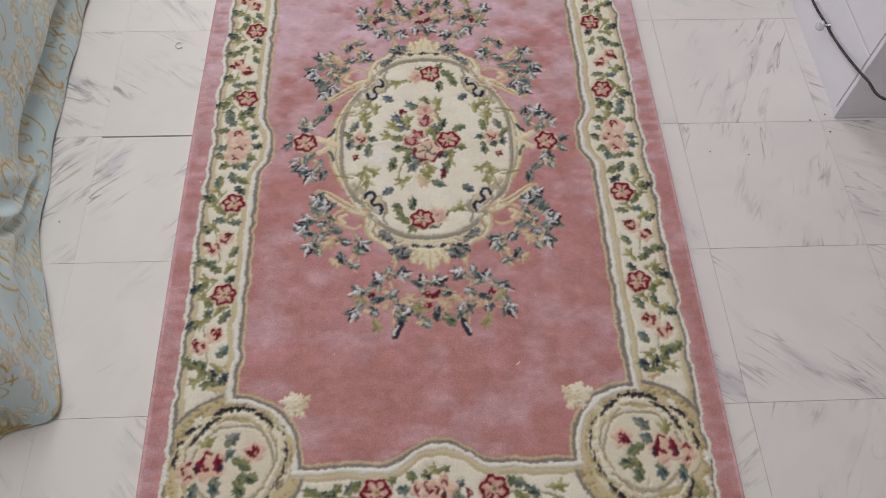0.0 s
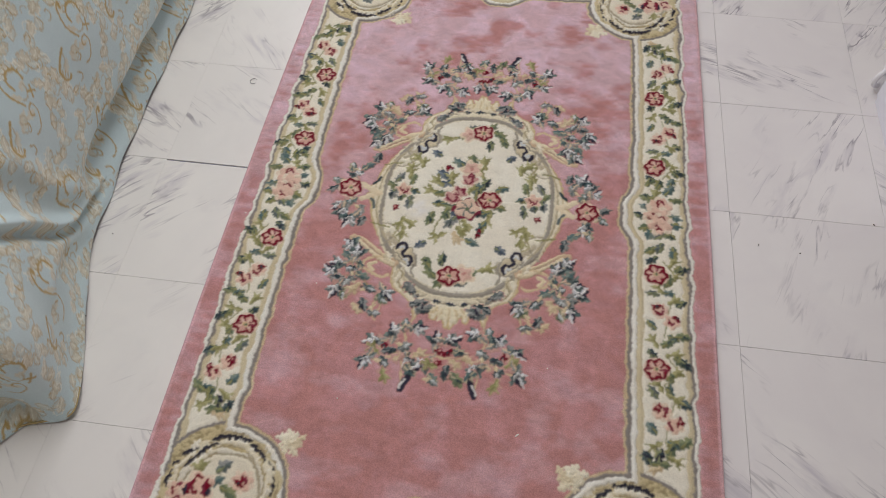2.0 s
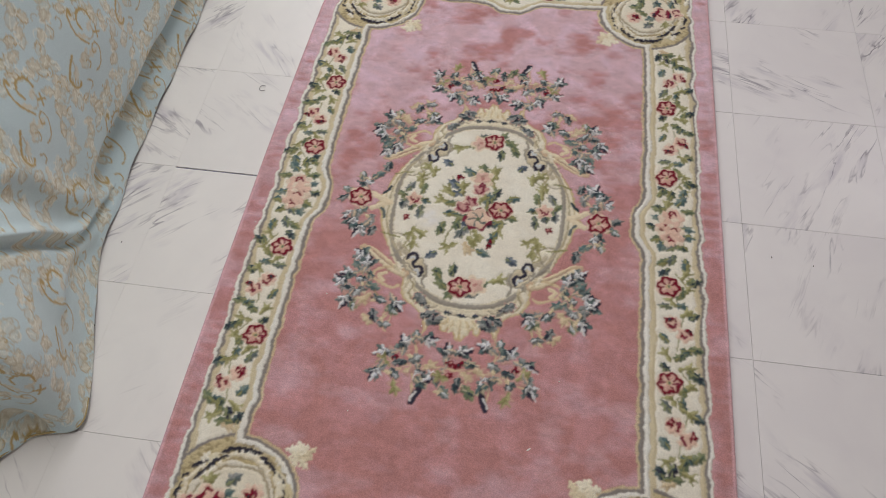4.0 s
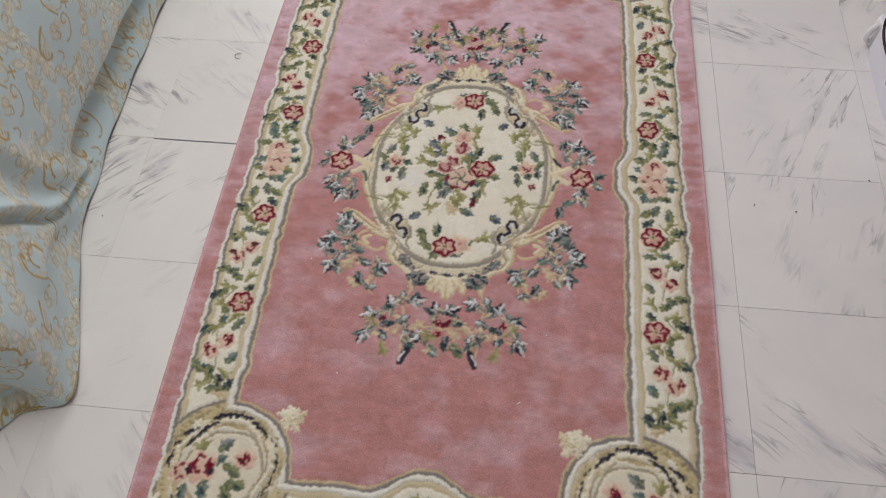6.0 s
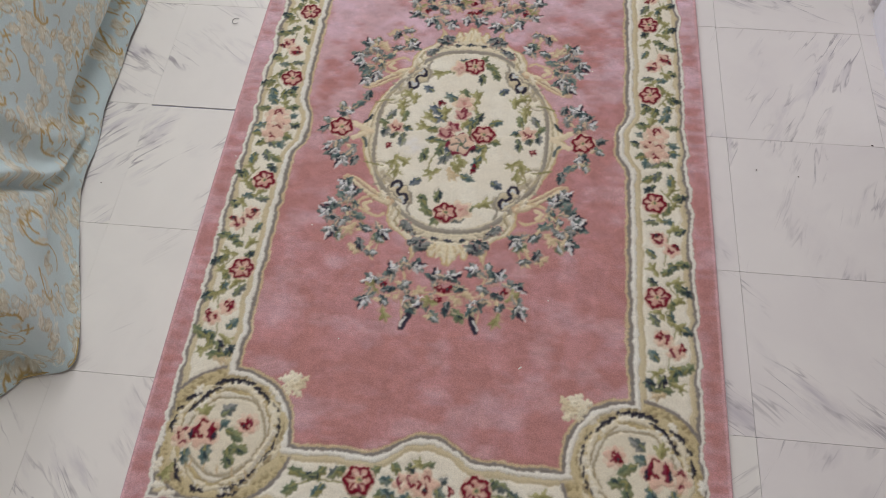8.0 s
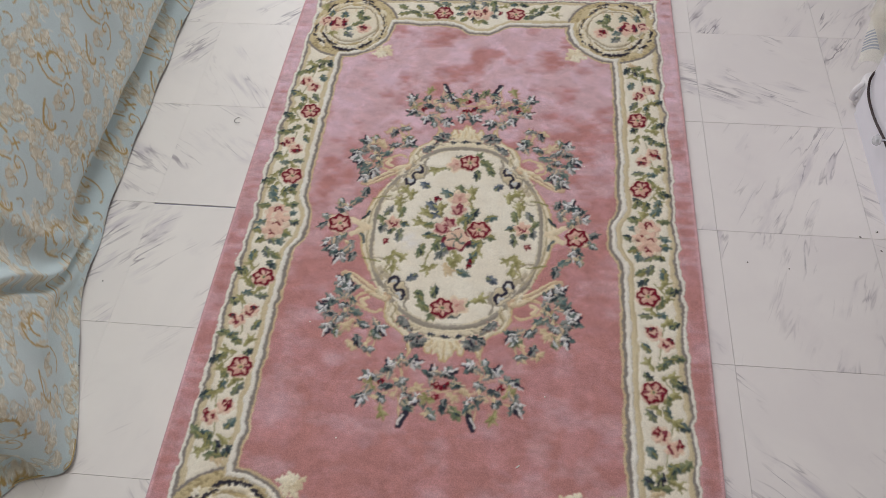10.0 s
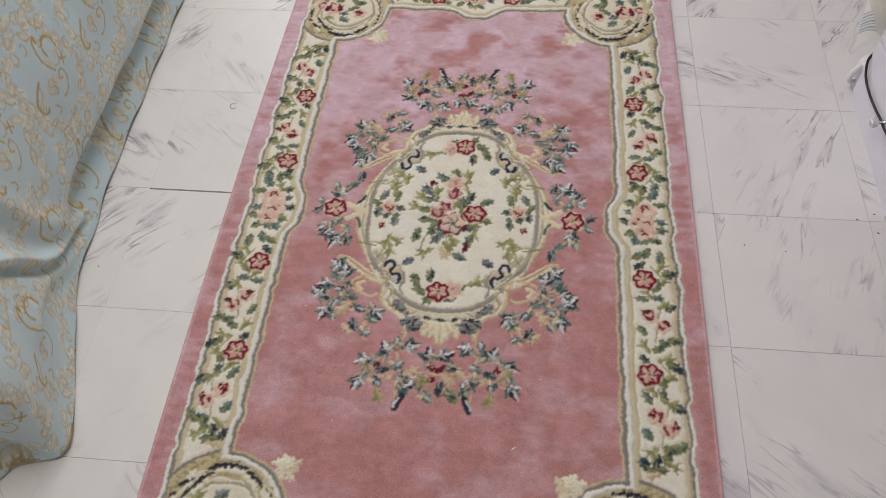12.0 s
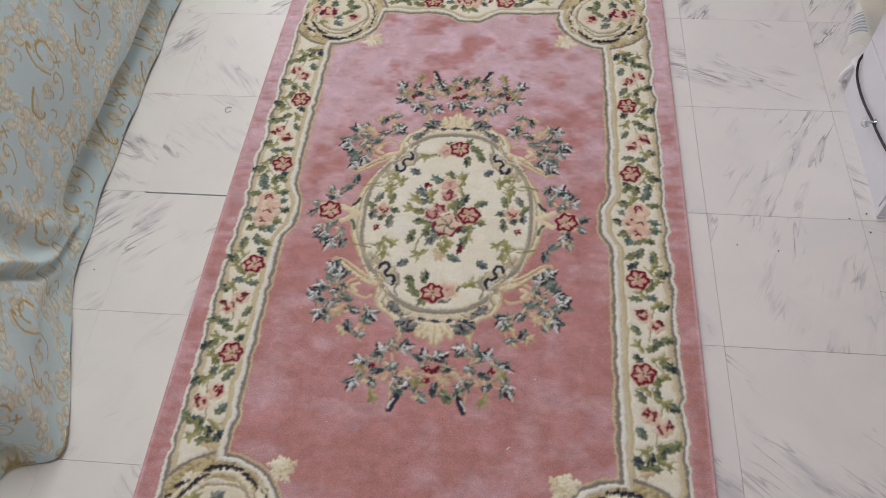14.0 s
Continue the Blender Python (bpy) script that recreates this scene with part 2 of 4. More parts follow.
class Weave:
    """A woven sheet on a fine grid: colour and pile height at each knot. Lengths in metres."""

    def __init__(self, x0, x1, y0, y1, step, ragged=0.0015):
        self.nx, self.ny = int(round((x1 - x0) / step)) + 1, int(round((y1 - y0) / step)) + 1
        self.xs, self.ys = np.linspace(x0, x1, self.nx), np.linspace(y0, y1, self.ny)
        self.gx, self.gy = np.meshgrid(self.xs, self.ys)
        self.step = step
        gx, gy = self.gx, self.gy
        self.x = gx + ragged * ((value_noise(gx / 0.0038, gy / 0.0038, 1) - 0.5) * 2.2 + (value_noise(gx / 0.03, gy / 0.03, 2) - 0.5) * 2.0)
        self.y = gy + ragged * ((value_noise(gx / 0.0038, gy / 0.0038, 3) - 0.5) * 2.2 + (value_noise(gx / 0.03, gy / 0.03, 4) - 0.5) * 2.0)
        self.col = np.zeros((self.ny, self.nx, 3))
        self.high = np.zeros((self.ny, self.nx))

    def window(self, x, y, r):
        i0, i1 = np.searchsorted(self.xs, (x - r, x + r))
        j0, j1 = np.searchsorted(self.ys, (y - r, y + r))
        return np.s_[max(j0, 0):j1, max(i0, 0):i1]

    def lay(self, w, cover, colour, rise=0.0):
        c = np.clip(cover, 0, 1)[..., None]
        self.col[w] = self.col[w] * (1 - c) + np.array(colour) * c
        self.high[w] = self.high[w] * (1 - c[..., 0]) + (self.high[w] + rise) * c[..., 0] if rise else self.high[w]

    def inside(self, sdf):
        return sdf / self.step + 0.5

    def fill(self, sdf, colour, rise=0.0):
        self.lay(np.s_[:, :], self.inside(sdf), colour, rise)

    def stroke(self, points, width, colour, rise=0.0, taper=0.0):
        line = smooth_line(points)
        mid = line.mean(0)
        w = self.window(*mid, np.abs(line - mid).max() + width * 2)
        px, py = self.x[w], self.y[w]
        if px.size == 0:
            return
        best = np.full(px.shape, 9.0)
        n = len(line) - 1
        for i, (a, b) in enumerate(zip(line, line[1:])):
            d = b - a
            t = np.clip(((px - a[0]) * d[0] + (py - a[1]) * d[1]) / (d @ d + 1e-12), 0, 1)
            half = width / 2 * (1 - taper * (i + 0.5) / n)
            best = np.minimum(best, np.hypot(px - a[0] - t * d[0], py - a[1] - t * d[1]) - half)
        self.lay(w, self.inside(-best), colour, rise)

    def leaf(self, x, y, length, width, angle, colour, edge=None, lobes=0.25, rise=0.0008):
        w = self.window(x, y, length * 0.8)
        px, py = self.x[w] - x, self.y[w] - y
        ca, sa = math.cos(angle), math.sin(angle)
        t = (px * ca + py * sa) / length + 0.5
        s = -px * sa + py * ca
        tt = np.clip(t, 0, 1)
        half = width / 2 * np.sin(math.pi * tt ** 0.75) ** 0.8 * (1 + lobes * np.cos(tt * 19 + x * 900))
        c = self.inside(np.where((t > 0) & (t < 1), half - np.abs(s), -0.01))
        self.lay(w, c, colour, rise)
        if edge is not None:
            self.lay(w, c * np.clip(self.inside(s - half * 0.15), 0, 1), edge)

    def shift(self, dx, dy):
        """Moves the drawing's origin by dx, dy on the sheet."""
        self.x, self.xs, self.y, self.ys = self.x - dx, self.xs - dx, self.y - dy, self.ys - dy

    def shape(self, points, colour, rise=0.0, grow=0.0):
        """Fills a closed smooth outline."""
        line = smooth_line(list(points) + [points[0]], 5)
        mid = (line.min(0) + line.max(0)) / 2
        w = self.window(*mid, np.abs(line - mid).max() + grow + 0.01)
        px, py = self.x[w], self.y[w]
        best, odd = np.full(px.shape, 9.0), np.zeros(px.shape, bool)
        for a, b in zip(line, line[1:]):
            d = b - a
            t = np.clip(((px - a[0]) * d[0] + (py - a[1]) * d[1]) / (d @ d + 1e-12), 0, 1)
            best = np.minimum(best, np.hypot(px - a[0] - t * d[0], py - a[1] - t * d[1]))
            if abs(d[1]) > 1e-12:
                odd ^= ((a[1] > py) != (b[1] > py)) & (px < a[0] + d[0] * (py - a[1]) / d[1])
        self.lay(w, self.inside(np.where(odd, best, -best) + grow), colour, rise)

    def disc(self, x, y, r, colour, petals=0, wave=0.14, turn=0.0, squash=1.0, rise=0.0):
        w = self.window(x, y, r * 1.5)
        px, py = self.x[w] - x, (self.y[w] - y) / squash
        rad = r * (1 + (wave * np.cos(petals * (np.arctan2(py, px) + turn)) if petals else 0))
        self.lay(w, self.inside(rad - np.hypot(px, py)), colour, rise)


def sheet(name, weave, faces, place, material, parent, label=""):
    """One part of a woven sheet: the faces picked, placed in the world."""
    used = np.zeros(weave.ny * weave.nx, bool)
    j, i = np.nonzero(faces)
    a = j * weave.nx + i
    quads = np.stack([a, a + 1, a + weave.nx + 1, a + weave.nx], 1)
    used[quads.ravel()] = True
    index = np.cumsum(used) - 1
    co = place.reshape(-1, 3)[used]
    me = bpy.data.meshes.new(name)
    me.vertices.add(len(co))
    me.vertices.foreach_set("co", co.astype(np.float32).ravel())
    me.loops.add(quads.size)
    me.polygons.add(len(quads))
    me.loops.foreach_set("vertex_index", index[quads].astype(np.int32).ravel())
    me.polygons.foreach_set("loop_start", np.arange(0, quads.size, 4, dtype=np.int32))
    me.polygons.foreach_set("loop_total", np.full(len(quads), 4, np.int32))
    me.update(calc_edges=True)
    me.polygons.foreach_set("use_smooth", np.ones(len(quads), bool))
    layer = me.color_attributes.new("woven", "FLOAT_COLOR", "POINT")
    rgba = np.ones((len(co), 4), np.float32)
    rgba[:, :3] = weave.col.reshape(-1, 3)[used]
    layer.data.foreach_set("color", rgba.ravel())
    me.materials.append(material)
    ob = new(name, me)
    ob.parent = parent
    return tagged(ob, label)


# ---- the room ----
def room():
    x0, x1, y0, y1, h = ROOM
    t = 0.12
    tagged(part("wall_west", box(x0 - t, x0, y0, y1, 0, h), WALL_PAINT), "plain white painted wall of the room", "wall", kind="structure")
    tagged(part("wall_east", box(x1, x1 + t, y0, y1, 0, h), WALL_PAINT), "plain white painted wall of the room", "wall", kind="structure")
    tagged(part("wall_south", box(x0 - t, x1 + t, y0 - t, y0, 0, h), WALL_PAINT), "plain white painted wall of the room", "wall", kind="structure")
    bm = bmesh.new()
    wx0, wx1, wz0, wz1 = -2.1, -0.5, 1.0, 2.3
    for a, b, c, d in ((x0 - t, wx0, 0, h), (wx1, x1 + t, 0, h), (wx0, wx1, 0, wz0), (wx0, wx1, wz1, h)):
        bmesh.ops.create_cube(bm, size=1.0, matrix=Matrix.LocRotScale(((a + b) / 2, y1 + t / 2, (c + d) / 2), None, (b - a, t, d - c)))
    tagged(part("wall_north", bm, WALL_PAINT), "white painted wall with a window opening", "wall", kind="structure")
    tagged(part("ceiling", box(x0 - t, x1 + t, y0 - t, y1 + t, h, h + 0.1), CEILING_PAINT), "plain white painted ceiling", "ceiling", kind="structure")


room()

# ---- the rug ----
RUG_W, RUG_L = 0.95, 1.57
RUG_CORNERS = ((-1.002, -0.535), (-0.046, -0.535), (-0.984, 1.030), (-0.040, 1.058))

PINK, PINK_RIM = srgb(195, 139, 134), srgb(218, 172, 172)
CREAM, WHITE, GREY = srgb(238, 230, 210), srgb(236, 231, 217), srgb(140, 132, 124)
BEIGE, TAN = srgb(210, 195, 160), srgb(212, 190, 152)
TINTS = {
    "t": (srgb(90, 112, 110), srgb(130, 142, 132)), "s": (srgb(104, 112, 108), srgb(152, 152, 146)),
    "d": (srgb(58, 72, 76), srgb(98, 112, 108)), "n": (srgb(54, 52, 66), srgb(76, 78, 92)),
    "g": (srgb(108, 120, 94), srgb(142, 146, 108)), "o": (srgb(150, 146, 98), srgb(178, 172, 124)),
    "w": (srgb(236, 232, 226), srgb(112, 130, 134)), "c": (srgb(218, 198, 162), srgb(206, 184, 148)),
    "b": (srgb(84, 96, 108), srgb(128, 136, 142)),
}
RED, ROSE, MAUVE = srgb(122, 22, 42), srgb(206, 152, 142), srgb(132, 50, 68)

# motifs: kind, and place in millimetres from the rug's middle
QUARTER = [("w", -213, -129), ("t", -218, -154), ("w", -197, -148), ("w", -230, -172), ("w", -240, -197), ("d", -224, -213), ("w", -224, -232),
           ("t", -189, -173), ("d", -203, -188), ("s", -203, -214), ("t", -178, -199), ("d", -162, -226), ("g", -206, -243), ("c", -190, -229),
           ("c", -174, -274), ("d", -165, -265), ("g", -133, -249), ("w", -129, -232), ("s", -142, -280), ("s", -82, -217), ("d", -57, -249), ("s", -42, -259)]
SPRAY = [("t", -81, -291), ("w", -59, -297), ("w", -99, -309), ("w", -133, -329), ("o", -132, -348), ("r", -114, -340), ("d", -101, -348), ("w", -143, -370),
         ("d", -108, -374), ("c", -79, -358), ("w", -65, -366), ("o", -103, -401), ("t", -56, -386), 
         ("c", -45, -349), ("s", -73, -336)]
SPRAY_MIDDLE = [("w", -20, -322), ("w", 2, -317), ("t", 21, -339), ("w", -36, -366), ("o", -26, -369), ("d", 5, -381), ("t", -16, -396), ("c", 18, -362),
                ("g", 24, -392), ("r", -13, -339), ("r", 2, -342), ("r", -14, -364)]
END_ROSE = [("g", -58, -158), ("d", -30, -147), ("g", -48, -181), ("g", -28, -199), ("s", 10, -196), ("g", 26, -172), ("o", 58, -160), ("q", 16, -176), ("R", -12, -183)]
SIDE_ROSE = [("d", -277, 0), ("t", -273, 22), ("w", -241, 41), ("t", -252, 62), ("t", -220, 67), ("d", -204, 92), ("w", -254, -37), ("t", -236, -31),
             ("w", -249, -55), ("d", -207, -75), ("s", -213, -48), ("w", -230, -70), ("R", -245, 6)]
INNER = [("s", -150, 44), ("g", -121, 43), ("o", -129, 60), ("t", -117, 12), ("g", -161, 22), ("s", -158, 0), ("s", -140, -5), ("s", -121, -19),
         ("o", -133, 72), ("o", -121, 98), ("o", -108, 89), ("o", -129, -70), ("o", -112, -67), ("o", -122, -92), ("r", -148, -32), ("p", -137, 13)]
BOUQUET = [("t", -28, 96), ("o", 25, 101), ("g", -2, 104), ("o", 19, 73), ("b", -57, 63), ("b", -48, 38), ("o", -38, 56), ("o", -75, 17), ("t", -54,
           -14), ("g", -37, -40), ("g", -67, -54), ("o", -47, -94), ("o", -3, -78), ("t", 22, -102), ("c", -9, -96), ("b", -19, -33), ("g", -26, -19),
           ("d", 31, 45), ("t", 16, 32), ("t", 68, 35), ("t", 41, -29), ("g", 65, -14), ("d", 21, -31), ("o", 45, -47), ("t", 35, -66), ("o", 5, -64),
           ("g", -53, 11), ("o", -66, 43), ("s", -26, -59), ("g", 22, 15), ("o", 4, 29)]
BOUQUET_FLOWERS = [("r", -47, 83), ("q", -1, 81), ("m", -2, 54), ("m", -18, 19), ("m", -32, 3), ("C", 2, -23), ("R", 44, 5), ("r", 31, -80)]
STRIP = [("d", 361, -101), ("o", 402, -100), ("g", 410, -115), ("d", 420, -118), ("o", 404, -136), ("g", 390, -143), ("t", 392, -170), ("s", 363, -174),
         ("o", 372, -159), ("d", 415, -190), ("o", 402, -185), ("p", 377, -209), ("r", 371, -203), ("t", 360, -240), ("p", 398, -231), ("r", 408, -223),
         ("t", 400, -264), ("g", 417, -259), ("o", 365, -272), ("g", 390, -275), ("R", 369, -131)]
STRIP_END = [("d", 353, -489), ("g", 377, -497), ("o", 399, -489), ("n", 372, -482), ("c", 366, -507)]
STRIP_MIDDLE = [("o", 368, 61), ("g", 351, 51), ("t", 350, 28), ("d", 337, 6), ("d", 354, 5), ("g", 410, 48), ("t", 404, 4), ("t", 406, -16), ("g", 351, -22),
                ("t", 358, -40), ("s", 377, -39), ("g", 397, -40), ("g", 359, 90), ("g", 376, 87), ("t", 400, 93), ("t", 396, 73), ("g", 359, -78),
                ("s", 376, -72), ("t", 402, -80), ("P", 378, 28), ("P", 370, 6), ("P", 377, -14)]
END_STRIP = [("g", -166, -682), ("d", -183, -688), ("g", -207, -709), ("t", -163, -707), ("g", -202, -682), ("s", -140, -677), ("g", -124, -675),
             ("s", -118, -723), ("t", -97, -724), ("d", -102, -706), ("g", -81, -671), ("t", -58, -683), ("g", -62, -706), ("t", -51, -706),
             ("s", 28, -679), ("t", 28, -697), ("g", -46, -663), ("d", -21, -666), ("o", -8, -655), ("g", 6, -655), ("t", -26, -709), ("s", -30, -727),
             ("s", 2, -712), ("s", 1, -724), ("s", 27, -709), ("g", 23, -727), ("o", 51, -716), ("s", 121, -677), ("g", 128, -701), ("d", 144, -691),
             ("o", 182, -685), ("g", 153, -712), ("g", 184, -712), ("t", 76, -725), ("d", 102, -722), ("g", 106, -675)]
END_FLOWERS = [("p", -30, -685), ("P", 2, -685), ("r", 3, -692), ("p", -16, -683), ("r", 46, -691), ("R", -101, -686), ("R", 82, -686)]
ROUNDEL = [("s", -329, -592), ("t", -337, -619), ("g", -311, -635), ("g", -298, -656), ("g", -312, -672), ("t", -350, -668), ("t", -384, -675),
           ("o", -367, -603), ("o", -406, -702), ("p", -394, -643), ("p", -294, -615), ("r", -298, -619), ("T", -361, -634)]


def motif(w, kind, x, y, towards, mirror=(1, 1), size=1.0, halo=None):
    """One leaf, bud or bloom at x, y (metres); leaves point away from the place towards."""
    rng = random.Random(int(abs(x) * 1e4) * 7919 + int(abs(y) * 1e4) * 31 + ord(kind))
    x, y = x * mirror[0], y * mirror[1]
    tx, ty = towards[0] * mirror[0], towards[1] * mirror[1]
    if kind in TINTS:
        main, edge = TINTS[kind]
        angle = math.atan2(y - ty, x - tx) + mirror[0] * mirror[1] * rng.uniform(-1.0, 1.0)
        n = 33 if kind in "wo" else 28
        length, width = size * n * rng.uniform(0.85, 1.15) / 1000, size * rng.uniform(13, 17) / 1000
        if halo is not None:
            w.leaf(x, y, length * 1.15, width * 1.1, angle, halo, None, 0.4)
        if kind == "w":
            # lily: broad white petals lined with navy, over slate leaves
            flip = rng.choice((-1, 1))
            for turn, k, tint in ((2.6, 0.8, "s"), (-1.2 * flip, 0.85, "t"), (0.7 * flip, 0.75, "s")):
                a = angle + turn + rng.uniform(-0.3, 0.3)
                w.leaf(x + 0.24 * length * math.cos(a), y + 0.24 * length * math.sin(a), length * k * 0.85, width * 0.8, a, TINTS[tint][rng.randint(0, 1)], TINTS["d"][1], 0.3)
            a = angle + 3.0 + rng.uniform(-0.4, 0.4)
            w.leaf(x + 0.42 * length * math.cos(a), y + 0.42 * length * math.sin(a), length * 0.55, width * 0.5, a, srgb(212, 190, 160), TINTS["s"][1], 0.35)
            side = angle + 1.57 * flip
            for turn, k in ((0.0, 1.0), (1.2 * flip, 0.6), (-1.0 * flip, 0.5)):
                a = angle + turn
                px, py = x + 0.26 * k * length * math.cos(a), y + 0.26 * k * length * math.sin(a)
                w.leaf(px - 0.0034 * math.cos(side), py - 0.0034 * math.sin(side), length * 0.8 * k, width * 0.46, a + 0.12 * flip, TINTS["n"][0] if k > 0.55 else TINTS["d"][0], None, 0.35)
                w.leaf(px + 0.0022 * math.cos(side), py + 0.0022 * math.sin(side), length * 0.82 * k, width * 0.40 * (0.6 + 0.4 * k), a, main, TINTS["s"][1] if k < 0.55 else srgb(204, 204, 206), 0.35)
        elif kind in "oc":
            w.leaf(x, y, length, width * 0.58, angle, main, edge, 0.3)
            for turn in (0.95, -0.8):
                a = angle + turn
                w.leaf(x + 0.2 * length * math.cos(a), y + 0.2 * length * math.sin(a), length * 0.55, width * 0.42, a, edge if turn > 0 else main, None, 0.3)
        else:
            # toothed leaf, olive towards its stalk, with two short side lobes
            warm = TINTS["o"][0] if kind in "gt" else TINTS["g"][1]
            if halo is not None:
                warm = srgb(190, 176, 148) if kind in "gt" else TINTS["s"][1]
            for turn, k in ((0.75, 0.62), (-0.8, 0.54)):
                a = angle + turn
                w.leaf(x + 0.10 * length * math.cos(a), y + 0.10 * length * math.sin(a), length * k, width * 0.50, a, edge, warm if turn > 0 else main, 0.3)
            w.leaf(x, y, length, width * 0.92, angle, main, edge if rng.random() < 0.55 else warm, 0.26)
            w.leaf(x - 0.26 * length * math.cos(angle), y - 0.26 * length * math.sin(angle), length * 0.5, width * 0.5, angle, warm, main, 0.3)
            if rng.random() < 0.45:
                a = angle + rng.choice((0.5, -0.5))
                w.leaf(x + 0.14 * length * math.cos(a), y + 0.14 * length * math.sin(a), length * 0.42, width * 0.24, a, TINTS["d"][0] if kind != "d" else TINTS["n"][0], None, 0.3)
            if halo is not None and rng.random() < 0.5:
                a = angle + rng.choice((2.3, -2.3))
                w.leaf(x + 0.42 * length * math.cos(a), y + 0.42 * length * math.sin(a), length * 0.5, width * 0.36, a, srgb(222, 204, 166), None, 0.35)
                w.leaf(x + 0.18 * length * math.cos(angle), y + 0.18 * length * math.sin(angle), length * 0.5, width * 0.34, angle + 0.3, srgb(206, 208, 204), None, 0.3)
    elif kind == "R":
        turn = rng.random() * 3
        w.disc(x, y, 0.0235 * size, srgb(228, 200, 178), 0, rise=0.0005)
        w.disc(x, y, 0.0212 * size, RED, 6, 0.10, turn, rise=0.001)
        w.disc(x, y, 0.0150 * size, srgb(212, 166, 150), 6, 0.18, turn + 0.06)
        for k in range(6):
            a = -turn + k * math.pi / 3 + 0.52 + rng.uniform(-0.35, 0.35)
            if rng.random() < 0.2:
                continue
            w.stroke(((x + 0.0075 * math.cos(a), y + 0.0075 * math.sin(a)), (x + 0.017 * math.cos(a + 0.12), y + 0.017 * math.sin(a + 0.12))), 0.0030 if k % 2 else 0.0044, RED if k % 3 else MAUVE)
            w.stroke(((x + 0.006 * math.cos(a + 0.5), y + 0.006 * math.sin(a + 0.5)), (x + 0.012 * math.cos(a + 0.55), y + 0.012 * math.sin(a + 0.55))), 0.0032, srgb(226, 196, 176))
        w.disc(x, y, 0.0050, srgb(210, 182, 140), 5, 0.2)
        w.disc(x + 0.001, y, 0.0030, TINTS["g"][0])
    elif kind == "C":
        w.disc(x, y, 0.027, MAUVE, 7, 0.12, 0.3, rise=0.001)
        w.disc(x, y + 0.002, 0.0235, srgb(226, 196, 172), 5, 0.12)
        for a in (0.3, 1.5, 2.6, 3.7, 5.0):
            w.stroke([(x + r * math.cos(a + r * 40), y + r * math.sin(a + r * 40)) for r in (0.005, 0.011, 0.018)], 0.003, TINTS["d"][1])
        w.disc(x, y, 0.004, TINTS["g"][0])
    elif kind == "q":
        w.disc(x, y, 0.017 * size, srgb(234, 214, 186), 5, 0.2, rng.random() * 3)
        w.disc(x, y, 0.012 * size, srgb(222, 184, 166), 5, 0.2, rng.random() * 3, rise=0.001)
        w.disc(x, y, 0.004, srgb(196, 140, 130))
    elif kind in "pPTm":
        big = {"p": 0.013, "P": 0.0185, "T": 0.019, "m": 0.014}[kind] * size
        w.disc(x, y, big * 1.15, srgb(232, 212, 188), 5, 0.2, rng.random() * 3)
        w.disc(x, y, big, srgb(226, 190, 168) if kind != "m" else srgb(206, 160, 150), 5, 0.22, rng.random() * 3, rise=0.001)
        if kind == "T":
            for side in (-1, 1):
                w.leaf(x + side * 0.0135, y + 0.002, 0.034, 0.012, 1.45 + side * 0.25, RED, MAUVE, 0.3)
                w.leaf(x + side * 0.019, y - 0.004, 0.018, 0.006, 1.5, TINTS["n"][0], None, 0.3)
        for k in range({"p": 4, "P": 3, "T": 3, "m": 6}[kind]):
            a, r = rng.uniform(0, 6.3), big * rng.uniform(0.35, 0.85)
            w.stroke(((x + r * math.cos(a), y + r * math.sin(a)), (x + r * math.cos(a + 0.5), y + r * math.sin(a + 0.5) + 0.004), (x + 0.7 * r * math.cos(a + 1.0), y + r * math.sin(a + 1.0))), 0.0038, (RED if k % 3 else MAUVE) if kind != "m" else MAUVE)
    elif kind == "r":
        for k in range(3):
            a = rng.uniform(0, 6.3)
            w.leaf(x + 0.003 * math.cos(a), y + 0.003 * math.sin(a), 0.015 * size, 0.0068 * size, a, RED, None, 0.3)
        w.disc(x, y, 0.0026, ROSE if rng.random() < 0.5 else TINTS["d"][0])


